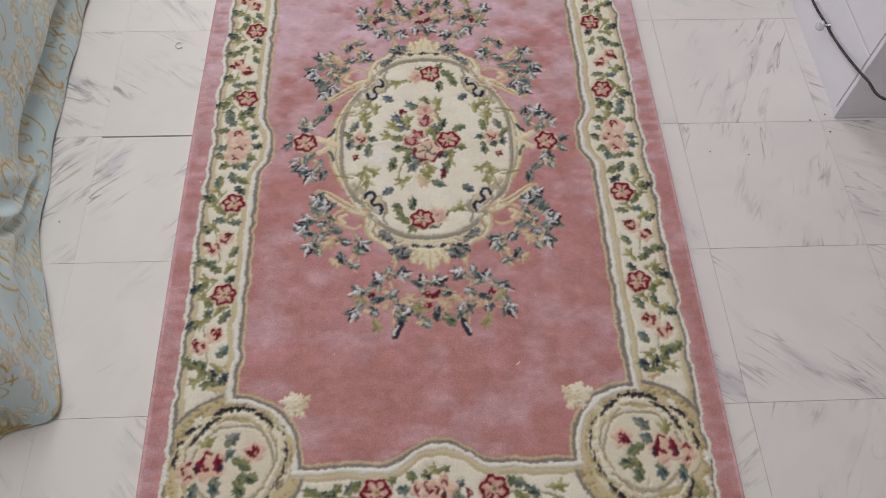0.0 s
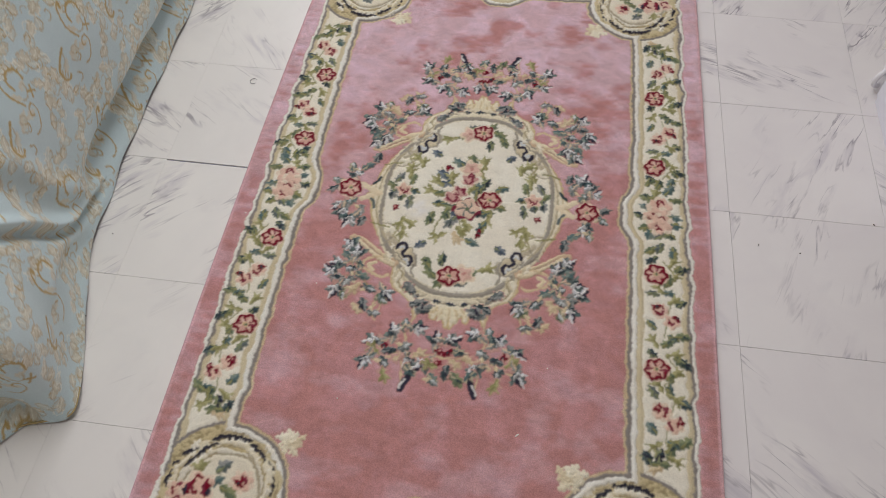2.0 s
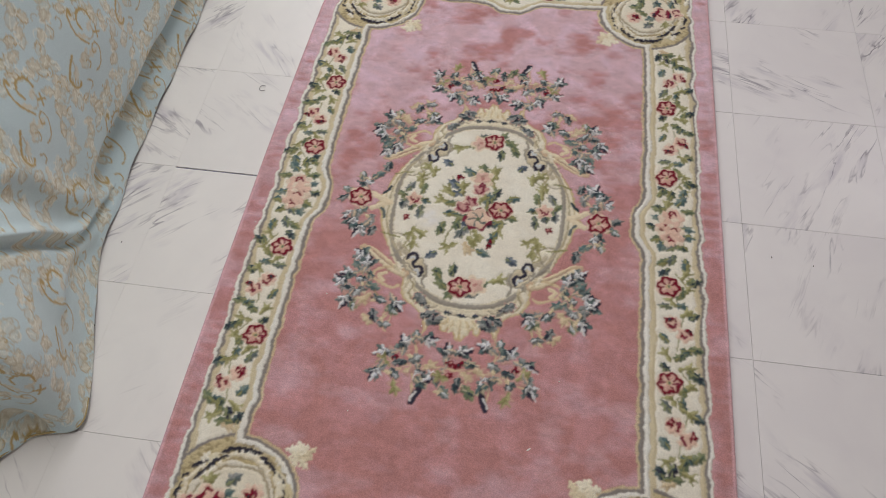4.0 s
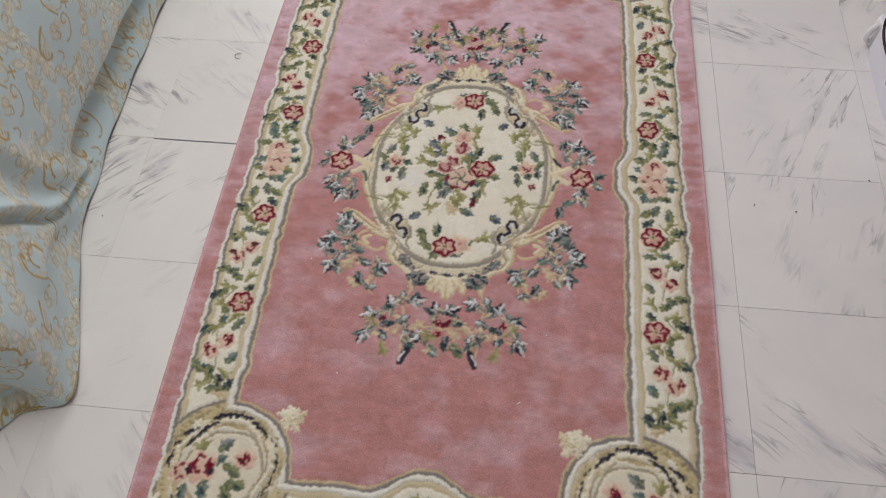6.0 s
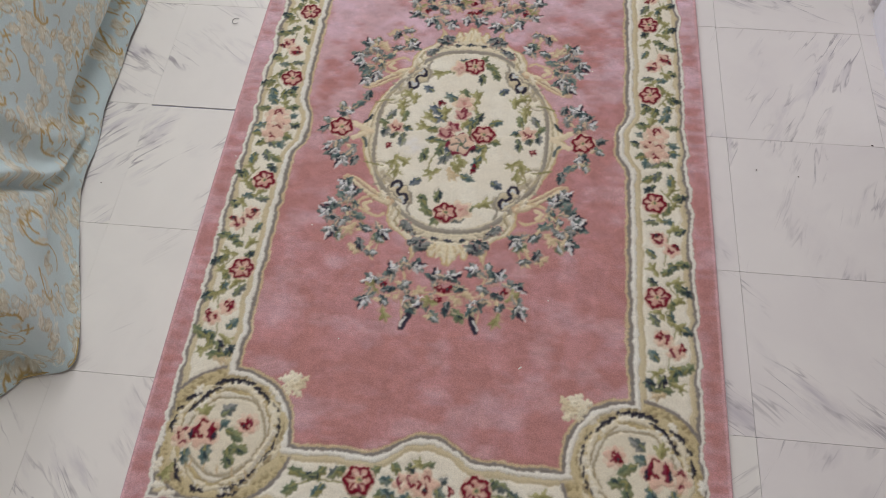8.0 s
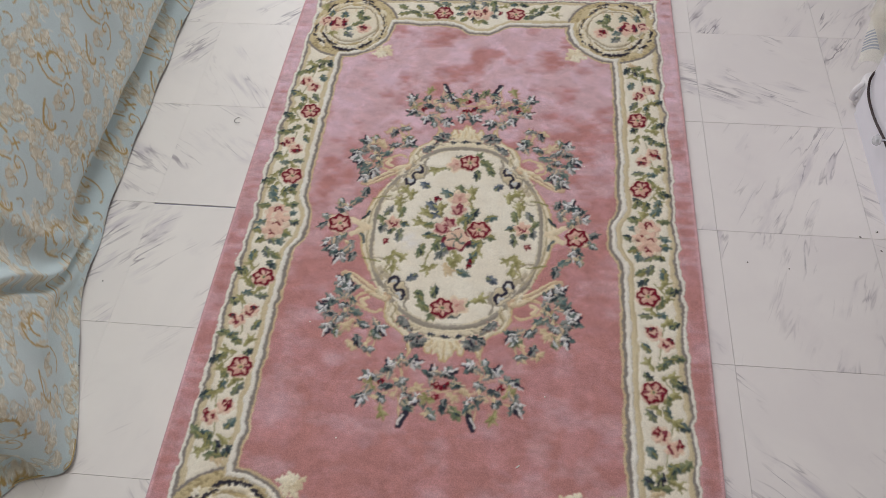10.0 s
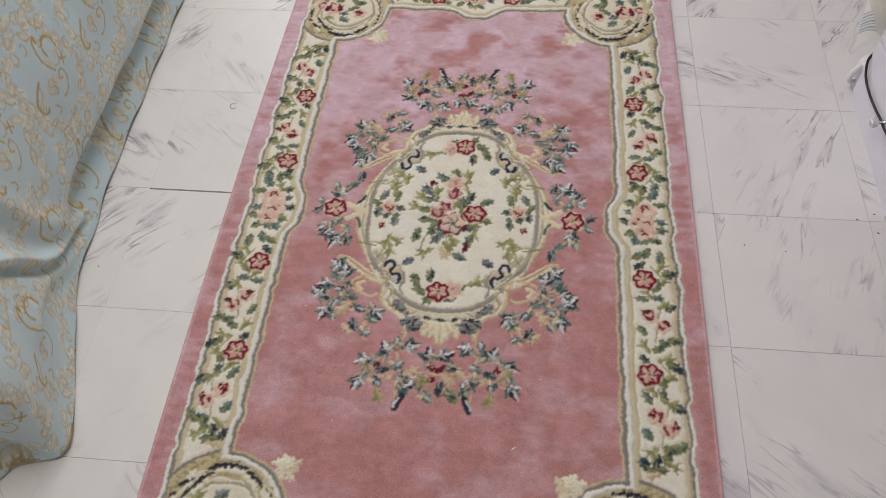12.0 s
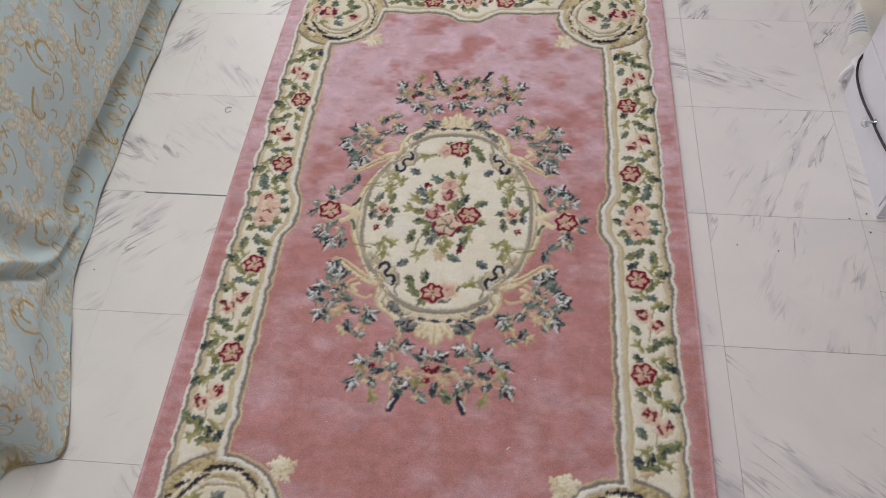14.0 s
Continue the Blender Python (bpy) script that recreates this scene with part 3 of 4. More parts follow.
def rug():
    w = Weave(-RUG_W / 2, RUG_W / 2, -RUG_L / 2, RUG_L / 2, 0.0016)
    wave = 0.0046 * (value_noise(w.gx / 0.05, w.gy / 0.05, 8) - 0.5) * 2 + 0.0034 * (value_noise(w.gx / 0.016, w.gy / 0.016, 9) - 0.5) * 2
    a, b = np.abs(w.x), np.abs(w.y)
    edge = np.minimum(RUG_W / 2 - np.abs(w.gx), RUG_L / 2 - np.abs(w.gy))
    out = np.minimum(RUG_W / 2 - a, RUG_L / 2 - b) + wave
    a2 = np.abs(w.x + 0.007)
    side = 0.3265 - 0.023 * np.exp(-np.abs((w.y - 0.004) / 0.052) ** 3.6) - a2
    end = 0.6425 - 0.035 * np.exp(-np.abs((w.x + 0.005) / 0.056) ** 3) - b
    corner = np.hypot(a2 - 0.330, b - 0.632)
    field = np.minimum(np.minimum(side, end), corner - 0.1125) + wave * 0.6
    w.col[:] = PINK
    w.high[:] = 0.0105
    # border bands, from outside in
    w.fill(out - 0.040, WHITE, 0.0014)
    w.fill(out - 0.0462, GREY)
    w.fill(out - 0.0512, BEIGE)
    w.fill(out - 0.0600, CREAM)
    inner = out - 0.0600
    w.fill(np.minimum(inner, 0.024 - np.abs(field)), BEIGE)
    # corner grounds and their rings
    ring = np.hypot(np.abs(w.x + 0.004) - 0.327, b - 0.632)
    w.fill(np.minimum(out - 0.050, 0.1185 - ring), GREY)
    w.fill(np.minimum(out - 0.050, 0.1125 - ring), srgb(204, 187, 145))
    speck = np.clip((value_noise(w.gx / 0.0046, w.gy / 0.0034, 77) - 0.55) * 6, 0, 1)
    w.lay(np.s_[:, :], speck * np.clip(w.inside(np.minimum(out - 0.050, 0.1125 - ring)), 0, 1), srgb(166, 150, 112))
    w.fill(0.0175 - np.abs(field + 0.0), BEIGE)
    w.fill(0.0046 - np.abs(field + 0.0085), WHITE, 0.0014)
    w.fill(0.0042 - np.abs(field + 0.0002), GREY)
    w.fill(field - 0.002, TAN)
    w.fill(field - 0.0065, PINK)
    zone_field, zone_out, zone_corner = field.copy(), out.copy(), 0.1185 - ring
    w.shift(-0.003, 0.0)
    for mx in (1, -1):
        for my in (1, -1):
            m = (mx, my)

            def s(points, width, colour, rise=0.0):
                w.stroke([(x / 1000 * mx, y / 1000 * my) for x, y in points], width, colour, rise)
            # corner roundel: scalloped cream rings with dark arcs
            cx, cy = -0.326 * mx, -0.634 * my
            ochre, umber = srgb(198, 180, 136), srgb(166, 150, 116)
            w.disc(cx, cy, 0.096, srgb(208, 192, 152), 9, 0.05, 0.4, 1.02)
            w.disc(cx, cy, 0.087, srgb(226, 215, 186), 8, 0.06, 0.2, 1.02, 0.0016)
            w.disc(cx, cy, 0.079, ochre, 7, 0.05, 0.9, 1.02)
            w.disc(cx, cy, 0.073, srgb(230, 222, 202), 7, 0.05, 0.8, 1.0, 0.0016)
            w.disc(cx, cy, 0.067, srgb(176, 164, 138), 5, 0.03, 0.3)
            w.disc(cx, cy, 0.062, srgb(232, 222, 198), 5, 0.03, 0.3, 1.0, 0.001)
            # overlapping shells round the roundel: ragged cream lips under dark shadow lines
            tuft = random.Random(7)
            shells = []
            for from_deg, to_deg, r0, r1, thick in ((152, 110, 74, 81, 6.5), (112, 74, 90, 93, 8.5), (68, 46, 88, 84, 7), (38, 4, 90, 84, 5), (-2, -30, 80, 77, 3.5), (-42, -80, 78, 86, 6.5),
                                                    (-68, -86, 94, 94, 7), (-102, -112, 92, 92, 9), (-126, -146, 97, 88, 6), (180, 166, 90, 93, 6), (158, 132, 95, 90, 7)):
                steps = max(3, int(abs(to_deg - from_deg) / 3.2))
                line = []
                for k in range(steps + 1):
                    f = k / steps
                    an, rr = radians(from_deg + (to_deg - from_deg) * f), (r0 + (r1 - r0) * f) / 1000 + tuft.uniform(-0.0012, 0.0012)
                    line.append((an, rr, thick * (0.45 + 0.55 * math.sin(math.pi * (0.12 + 0.76 * f)))))

                def ringlet(an, rr):
                    return cx + rr * math.cos(an) * mx, cy + 1.02 * rr * math.sin(an) * my
                w.stroke([ringlet(an, rr - 0.010) for an, rr, _ in line], 0.0080, srgb(232, 221, 194), 0.001)
                w.stroke([ringlet(an, rr - 0.0165) for an, rr, _ in line], 0.0026, umber)
                shells.append(line)
            for line in shells:
                for an, rr, wide in line:
                    lean_to = math.atan2(math.sin(an) * my, math.cos(an) * mx)
                    if tuft.random() < 0.16:
                        continue
                    w.leaf(*ringlet(an, rr + tuft.uniform(-0.0015, 0.0015)), 0.0105, tuft.uniform(0.9, 1.4) * wide / 1000, lean_to + 1.57 + tuft.uniform(-0.25, 0.25), srgb(46, 44, 54), srgb(66, 64, 72), 0.3)
                    if tuft.random() < 0.6:
                        w.leaf(*ringlet(an + 0.02, rr - 0.0065), 0.009, 0.0042, lean_to + tuft.uniform(-0.5, 0.5), srgb(240, 233, 214) if tuft.random() < 0.7 else ochre, None, 0.3)
                    if tuft.random() < 0.35:
                        w.leaf(*ringlet(an, rr + 0.006), 0.010, 0.0040, lean_to + 1.57, umber, None, 0.3)
            for x, y, ln, an, tint in ((-410, -718, 34, 0.4, CREAM), (-422, -690, 26, 1.3, CREAM), (-396, -734, 28, 0.1, CREAM), (-428, -650, 24, 1.5, WHITE), (-400, -712, 20, 0.8, umber),
                                       (-388, -560, 22, 0.9, CREAM), (-300, -734, 24, 0.0, ochre), (-262, -556, 22, -0.8, CREAM)):
                w.leaf(x / 1000 * mx, y / 1000 * my, ln / 1000, 0.011, an * mx * my, tint, None, 0.4)
            for x in range(5):
                s(((-276 - 24 * x, -702 + 3 * x), (-282 - 22 * x, -688 + 2 * x)), 0.003, TAN)
            for it in ROUNDEL:
                motif(w, it[0], it[1] / 1000, it[2] / 1000, (-0.345, -0.637), m, 1.25 if it[0] in "tsg" else 1.2)
            # cut cream bloom where the corner meets the field
            for k in range(11):
                ang, far = k * 2.4, 0.004 + 0.0016 * k
                w.leaf((-0.232 + far * math.cos(ang)) * mx, (-0.536 + far * math.sin(ang)) * my, 0.024, 0.013, (ang + 0.5) * mx * my, (srgb(240, 230, 204), srgb(234, 222, 192), srgb(224, 208, 174))[k % 3], None, 0.4)
            # borders down the long sides
            if mx == 1:
                for sx in (1, -1):
                    mm = (sx, my)
                    for k in (0, -0.197):
                        w.stroke([((x / 1000) * sx, (y / 1000 + k) * my) for x, y in ((384, -102), (402, -128), (398, -150), (384, -160), (398, -178), (392, -215), (384, -262))], 0.0026, TINTS["o"][0])
                        for it in STRIP:
                            motif(w, it[0], it[1] / 1000, it[2] / 1000 + k, (0.388, it[2] / 1000 + k - 0.006), mm, 1.03 if it[0] != "R" else 1.0)
                    for it in STRIP_END:
                        motif(w, it[0], it[1] / 1000, it[2] / 1000, (0.372, -0.50), mm)
    for sx in (1, -1):
        for it in STRIP_MIDDLE:
            motif(w, it[0], it[1] / 1000, it[2] / 1000, (0.376, 0.006), (sx, 1), 1.12)
    for my in (1, -1):
        for x0, x1 in ((-205, -115), (190, 95)):
            w.stroke([(x0 / 1000, -0.704 * my), ((x0 + x1) / 2000, -0.690 * my), (x1 / 1000, -0.694 * my)], 0.003, TINTS["o"][0])
        for it in END_STRIP + END_FLOWERS:
            motif(w, it[0], it[1] / 1000, it[2] / 1000, (0.0, -0.69), (1, my), 1.08)

    # medallion: a scalloped cream body, a grey ring, the oval
    w.shift(-0.004, 0.003)
    x, y = w.x, w.y
    r, th = np.hypot(x / 0.170, y / 0.226), np.arctan2(np.abs(y) / 0.226, np.abs(x) / 0.170)
    rim = ((0, 0), (-188, 0), (-188, -30), (-181, -62), (-168, -90), (-150, -120), (-128, -142), (-118, -168), (-117, -203), (-104, -224), (-84, -236), (-70, -254), (-62, -280),
           (-54, -260), (-40, -254), (-30, -280), (-20, -266), (-10, -280), (0, -270))
    before = w.col.copy()
    for grow, tint in ((0.003, srgb(206, 184, 140)), (-0.0005, srgb(234, 222, 194))):
        for mx in (1, -1):
            for my in (1, -1):
                w.shape([(px / 1000 * mx, py / 1000 * my) for px, py in rim], tint, 0.0005, grow)
    zone_medal = np.where(np.abs(w.col - before).sum(-1) > 0.01, 1.0, -1.0)
    zone_medal[r < 1] = 1.0
    ring_d = np.abs(r - 1 + 0.010 * np.cos(8 * th)) * 0.19
    w.fill(0.0090 - ring_d, srgb(226, 214, 184), 0.001)
    w.fill(0.0045 - ring_d, srgb(160, 152, 138))
    w.fill((1 - r) * 0.19 - 0.006, CREAM)
    for mx in (1, -1):
        for my in (1, -1):
            def s(points, width, colour, rise=0.0, taper=0.0):
                w.stroke([((px / 1000 + 0.006) * mx, (py / 1000 - 0.003) * my) for px, py in points], width, colour, rise, taper)

            def items(lst, towards, size=1.0):
                for it in lst:
                    motif(w, it[0], it[1] / 1000 + 0.006, it[2] / 1000 - 0.003, towards, (mx, my), size, srgb(202, 160, 146) if size > 1.0 and it[0] != "b" else None)
            # carved lines that follow the scalloped body
            for line, width, tint in ((((-186, -6), (-183, -40), (-173, -72), (-157, -98), (-138, -124)), 0.0040, srgb(188, 174, 142)),
                                      (((-196, -10), (-192, -42), (-184, -66)), 0.0030, srgb(204, 184, 140)),
                                      (((-116, -158), (-114, -192), (-104, -212), (-84, -226), (-64, -240)), 0.0040, srgb(178, 168, 146)),
                                      (((-104, -174), (-100, -198), (-88, -212), (-68, -222)), 0.0032, srgb(206, 192, 158)),
                                      (((-122, -196), (-110, -222), (-92, -232)), 0.0030, srgb(210, 192, 150)),
                                      (((-162, -72), (-148, -72), (-134, -82), (-124, -100), (-128, -120)), 0.0036, srgb(176, 166, 142)),
                                      (((-166, -80), (-160, -98), (-148, -112), (-136, -116)), 0.0036, srgb(186, 174, 148))):
                s(line, width, tint)
            w.shape([((px / 1000 + 0.006) * mx, (py / 1000 - 0.003) * my) for px, py in ((-158, -78), (-142, -78), (-130, -92), (-130, -110), (-144, -106), (-156, -94))], srgb(240, 232, 208), 0.001)
            # gilt scrolls that carry the outer flowers
            s(((-126, -164), (-152, -152), (-178, -130), (-200, -117), (-214, -113)), 0.019, srgb(210, 182, 150), 0.001, 0.25)
            s(((-126, -166), (-152, -156), (-180, -134), (-206, -118)), 0.010, srgb(232, 216, 182), 0.001, 0.3)
            s(((-140, -150), (-166, -134), (-190, -116), (-206, -108)), 0.006, srgb(228, 208, 172), 0.001, 0.5)
            s(((-136, -156), (-164, -141), (-192, -120)), 0.0032, srgb(178, 148, 128))
            s(((-146, -150), (-178, -159), (-180, -178), (-166, -188), (-144, -196), (-132, -190)), 0.0055, srgb(216, 194, 156))
            s(((-160, -165), (-172, -172), (-164, -182)), 0.008, srgb(230, 212, 176))
            s(((-118, -222), (-140, -240), (-152, -268), (-140, -290)), 0.0035, TAN)
            s(((-69, -262), (-72, -285), (-85, -296)), 0.0045, TAN)
            s(((-150, -80), (-168, -78), (-186, -72)), 0.004, TINTS["o"][0])
            # beige bridge under the curl, edged in grey
            bx0, by0 = -0.100 * mx, -0.147 * my
            w.leaf(bx0, by0, 0.066, 0.040, math.atan2(-0.60 * my, -0.55 * mx) + math.pi / 2, srgb(172, 162, 142), None, 0.1)
            w.leaf(bx0, by0, 0.060, 0.034, math.atan2(-0.60 * my, -0.55 * mx) + math.pi / 2, srgb(222, 209, 178), srgb(212, 198, 166), 0.1)
            # pale leafage folded over the ring at the curls
            for px, py, ang, ln in ((-138, -150, 1.9, 26), (-112, -186, 1.2, 32), (-96, -214, 2.4, 30)):
                ax0, ay0 = (px / 1000 + 0.006) * mx, (py / 1000 - 0.003) * my
                w.leaf(ax0, ay0, ln / 1000, 0.015, ang * mx * my + (math.pi if mx * my < 0 else 0), srgb(238, 228, 204), srgb(216, 202, 170), 0.3)
            # dark curl on the ring
            s(((-148, -96), (-135, -112), (-122, -122)), 0.010, srgb(196, 184, 158))
            s(((-126, -128), (-122, -116), (-111, -116), (-108, -128), (-113, -138), (-106, -147), (-96, -146), (-92, -156), (-97, -165)), 0.0070, TINTS["n"][0])
            s(((-132, -132), (-128, -140), (-120, -142), (-116, -150), (-104, -158)), 0.0030, srgb(150, 142, 128))
            s(((-88, -140), (-84, -156), (-90, -174), (-84, -190)), 0.0050, srgb(162, 154, 138))
            s(((-140, -104), (-148, -118), (-160, -128)), 0.0034, srgb(168, 158, 138))
            s(((-120, -128), (-116, -122), (-112, -126)), 0.005, srgb(206, 208, 206))
            s(((-107, -155), (-101, -154), (-99, -162)), 0.005, srgb(206, 208, 206))
            s(((-112, -176), (-104, -188), (-110, -205), (-98, -222)), 0.0035, srgb(176, 162, 128))
            s(((-130, -80), (-138, -98), (-126, -110)), 0.004, srgb(176, 166, 128))
            for line in (((-190, -196), (-214, -150), (-212, -126)), ((-190, -196), (-222, -205), (-240, -198)), ((-190, -196), (-205, -225), (-222, -234)), ((-190, -196), (-165, -215), (-160, -228)),
                         ((-132, -246), (-150, -262), (-166, -268)), ((-132, -246), (-138, -270), (-142, -284))):
                s(line, 0.0034, TAN if line[0][0] == -132 else TINTS["o"][0])
            for line in (((-60, -352), (-90, -352), (-120, -342), (-134, -332)), ((-90, -352), (-112, -366), (-142, -370)), ((-80, -356), (-74, -380), (-70, -404)), ((-96, -352), (-104, -380), (-103, -398)),
                         ((-60, -352), (-30, -350), (-4, -352)), ((-85, -300), (-76, -320), (-72, -338))):
                s(line, 0.0036, TAN)
            items([(k, -190 + 0.95 * (px + 190), -195 + 0.95 * (py + 195)) for k, px, py in QUARTER], (-0.19, -0.195), 1.16)
            items((("b", -84, -114),), (-0.06, -0.09), 1.1)
            items([(k, -92 + 0.94 * (px + 92), -348 + 0.94 * (py + 348)) for k, px, py in SPRAY], (-0.10, -0.35), 1.14)
            # dark tufts on the scalloped end and two drooping dark buds
            for px, py, an, tint in ((-80, -223, 0.3, "d"), (-72, -228, 2.2, "n"), (-57, -254, 1.2, "n"), (-50, -262, 0.1, "d"), (-64, -262, 2.4, "s")):
                w.leaf((px / 1000 + 0.006) * mx, (py / 1000 - 0.003) * my, 0.017, 0.0095, an * mx * my, TINTS[tint][0], TINTS["s"][1], 0.35)
            s(((-60, -396), (-66, -408), (-70, -420)), 0.0120, TINTS["n"][0])
            s(((-64, -400), (-71, -410), (-73, -416)), 0.0042, srgb(220, 214, 206))
    for my in (1, -1):
        # shell at the ends of the oval
        for k in range(-2, 3):
            ang = math.pi / 2 * -my + 0.28 * k
            w.leaf(-0.003 + 0.013 * k, (-0.254 - 0.012 * math.cos(k * 0.5)) * my, 0.030 - 0.004 * abs(k), 0.011, ang + 0.05 * k, srgb(234, 220, 186), srgb(216, 196, 156), 0.25)
        for k in range(-3, 4):
            # cream scallops with grey carved lines and dark tufts under the oval
            qx, qy = 0.019 * k, (-0.2400 + 0.0016 * k * k) * my
            w.stroke([(qx - 0.009, qy - 0.004 * my), (qx, qy - 0.0075 * my), (qx + 0.009, qy - 0.004 * my)], 0.0030, srgb(176, 164, 140))
            if k in (-1, 0, 1):
                w.leaf(qx * 1.4, qy - 0.004 * my, 0.020 if k == 0 else 0.014, 0.0072, 0.1 * k, TINTS["d"][0], TINTS["n"][1], 0.35)
        for side in (-1, 1):
            w.stroke([(-0.003 + side * 0.006, -0.249 * my), (-0.003 + side * 0.008, -0.268 * my), (-0.003 + side * 0.016, -0.280 * my)], 0.0062, srgb(232, 220, 188))
        for it in SPRAY_MIDDLE:
            motif(w, it[0], it[1] / 1000 + 0.006, it[2] / 1000 - 0.003, (0.002, -0.355), (1, my), 1.12, srgb(202, 160, 146))
        for it in END_ROSE:
            motif(w, it[0], it[1] / 1000, it[2] / 1000, (-0.02, -0.175), (my, my), 1.2 if it[0] != "R" else 1.0)
    for sx in (1, -1):
        def s(points, width, colour):
            w.stroke([((px / 1000 + 0.006) * sx, (py / 1000 - 0.008)) for px, py in points], width, colour)
        s(((-186, 8), (-205, 16), (-222, 28)), 0.012, srgb(232, 214, 180))
        s(((-186, 8), (-202, -2), (-218, -10)), 0.012, srgb(232, 214, 180))
        s(((-202, 32), (-194, 38), (-188, 48)), 0.006, TINTS["d"][0])
        s(((-199, -8), (-193, -16), (-189, -30)), 0.006, TINTS["s"][0])
        for it in SIDE_ROSE:
            motif(w, it[0], it[1] / 1000 + 0.006, it[2] / 1000, (-0.238, 0.006), (sx, sx), 1.16 if it[0] != "R" else 1.06, srgb(202, 160, 146))
        for p in (((-133, 60), (-126, 84), (-108, 96)), ((-126, -56), (-124, -76), (-126, -96)), ((-128, 30), (-122, 48), (-116, 60))):
            s(p, 0.003, TINTS["o"][0])
        for it in INNER:
            motif(w, it[0], it[1] / 1000 + 0.006, it[2] / 1000, (-0.137, 0.010), (sx, 1), 1.12)
    for p in (((-15, 20), (-10, -50), (5, -95)), ((-10, 0), (-50, -60), (-55, -92)), ((0, 30), (10, 70), (24, 104)), ((-20, 20), (-50, 55), (-62, 80))):
        w.stroke([(q[0] / 1000, q[1] / 1000) for q in p], 0.0028, TINTS["o"][0])
    for it in BOUQUET + BOUQUET_FLOWERS:
        motif(w, it[0], it[1] / 1000, it[2] / 1000, (0.004, 0.0), (1, 1), 1.28 if it[0] not in "RmC" else 1.04)

    # a pale worn spot beside the bouquet
    worn = np.hypot(w.gx + 0.098, (w.gy + 0.026) * 1.2)
    w.lay(np.s_[:, :], np.clip((0.034 - worn) / 0.024, 0, 1) * 0.6 * value_noise(w.gx / 0.012, w.gy / 0.012, 61), srgb(236, 236, 240))
    # nap brushed the other way in ragged patches, its lilac sheen painted in, most of it towards the far end
    plain_pink = np.abs(w.col - np.array(PINK)).sum(-1) < 0.02
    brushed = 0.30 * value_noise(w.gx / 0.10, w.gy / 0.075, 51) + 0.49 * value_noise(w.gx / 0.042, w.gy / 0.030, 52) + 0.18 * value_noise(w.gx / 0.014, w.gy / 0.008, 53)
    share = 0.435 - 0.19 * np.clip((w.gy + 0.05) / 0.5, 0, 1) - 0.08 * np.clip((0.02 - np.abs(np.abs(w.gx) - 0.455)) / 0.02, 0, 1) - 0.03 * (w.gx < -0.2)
    # edge band: streaks across it, and pale sheen painted along both rims
    strip = np.minimum(RUG_W / 2 - np.abs(w.gx), RUG_L / 2 - np.abs(w.gy)) < 0.042
    across = np.where(np.abs(w.gx) / RUG_W > np.abs(w.gy) / RUG_L, value_noise(w.gx / 0.040, w.gy / 0.010, 54), value_noise(w.gx / 0.010, w.gy / 0.040, 55))
    brushed = np.where(strip, 0.45 * brushed + 0.35 * across + 0.16 * np.abs(edge - 0.022) / 0.018, brushed)
    # the sheen colour strengthens towards the far end
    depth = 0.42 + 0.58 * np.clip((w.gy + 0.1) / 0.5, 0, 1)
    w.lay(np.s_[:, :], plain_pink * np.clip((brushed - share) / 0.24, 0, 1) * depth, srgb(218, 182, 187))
    spray = ~plain_pink
    # bound edge and carved pile
    w.lay(np.s_[:, :], np.clip((0.010 - edge) / 0.003, 0, 1), PINK_RIM)
    lum = w.col @ np.array((0.3, 0.5, 0.2))
    gy, gx = np.gradient(lum)
    carve = np.clip(np.hypot(gx, gy) / 0.12, 0, 1)
    for _ in range(2):
        carve = (carve + np.roll(carve, 1, 0) + np.roll(carve, -1, 0) + np.roll(carve, 1, 1) + np.roll(carve, -1, 1)) / 5
    for c in range(3):
        p = w.col[..., c]
        w.col[..., c] = (2 * p + np.roll(p, 1, 0) + np.roll(p, -1, 0) + np.roll(p, 1, 1) + np.roll(p, -1, 1)) / 6
    z = w.high - 0.0018 * carve + 0.0005 * (value_noise(w.gx / 0.004, w.gy / 0.004, 11) - 0.5) + 0.0012 * (value_noise(w.gx / 0.05, w.gy / 0.09, 12) - 0.5)
    z = z * np.clip(edge / 0.005, 0, 1) ** 0.4 + 0.0005
    fa, fb = w.gx / RUG_W + 0.5, w.gy / RUG_L + 0.5
    c = RUG_CORNERS
    px, py = (sum(k * q[i] for k, q in zip(((1 - fa) * (1 - fb), fa * (1 - fb), (1 - fa) * fb, fa * fb), c)) for i in (0, 1))
    px = px + (0.003 * fa - 0.009 * (1 - fa)) * 4 * fb * (1 - fb)      # the long edges bow out a little
    place = np.stack([px, py, z], -1)

    thing = tagged(new("rug"), "pink wool rug with floral medallion and cream borders on the floor", "rug")

    def mid(q):
        return (q[:-1, :-1] + q[1:, :-1] + q[:-1, 1:] + q[1:, 1:]) / 4
    f, o, k, m = mid(zone_field), mid(zone_out), mid(zone_corner), mid(zone_medal)
    gx, gy = mid(w.gx), mid(w.gy)
    band = o < 0.0362
    roundel = ~band & (k > 0) & (f < 0)
    medal = (m > 0) & (f > 0)
    border = ~band & ~roundel & (f <= 0.004)
    inner_field = ~band & ~roundel & ~medal & ~border
    spray = spray[:-1, :-1] & inner_field & (f > 0.012)
    for _ in range(2):
        wide = spray.copy()
        wide[1:] |= spray[:-1]
        wide[:-1] |= spray[1:]
        wide[:, 1:] |= spray[:, :-1]
        wide[:, :-1] |= spray[:, 1:]
        spray = wide & inner_field
    inner_field &= ~spray
    long = np.abs(gx) / RUG_W > np.abs(gy) / RUG_L
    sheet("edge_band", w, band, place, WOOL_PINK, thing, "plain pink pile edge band")
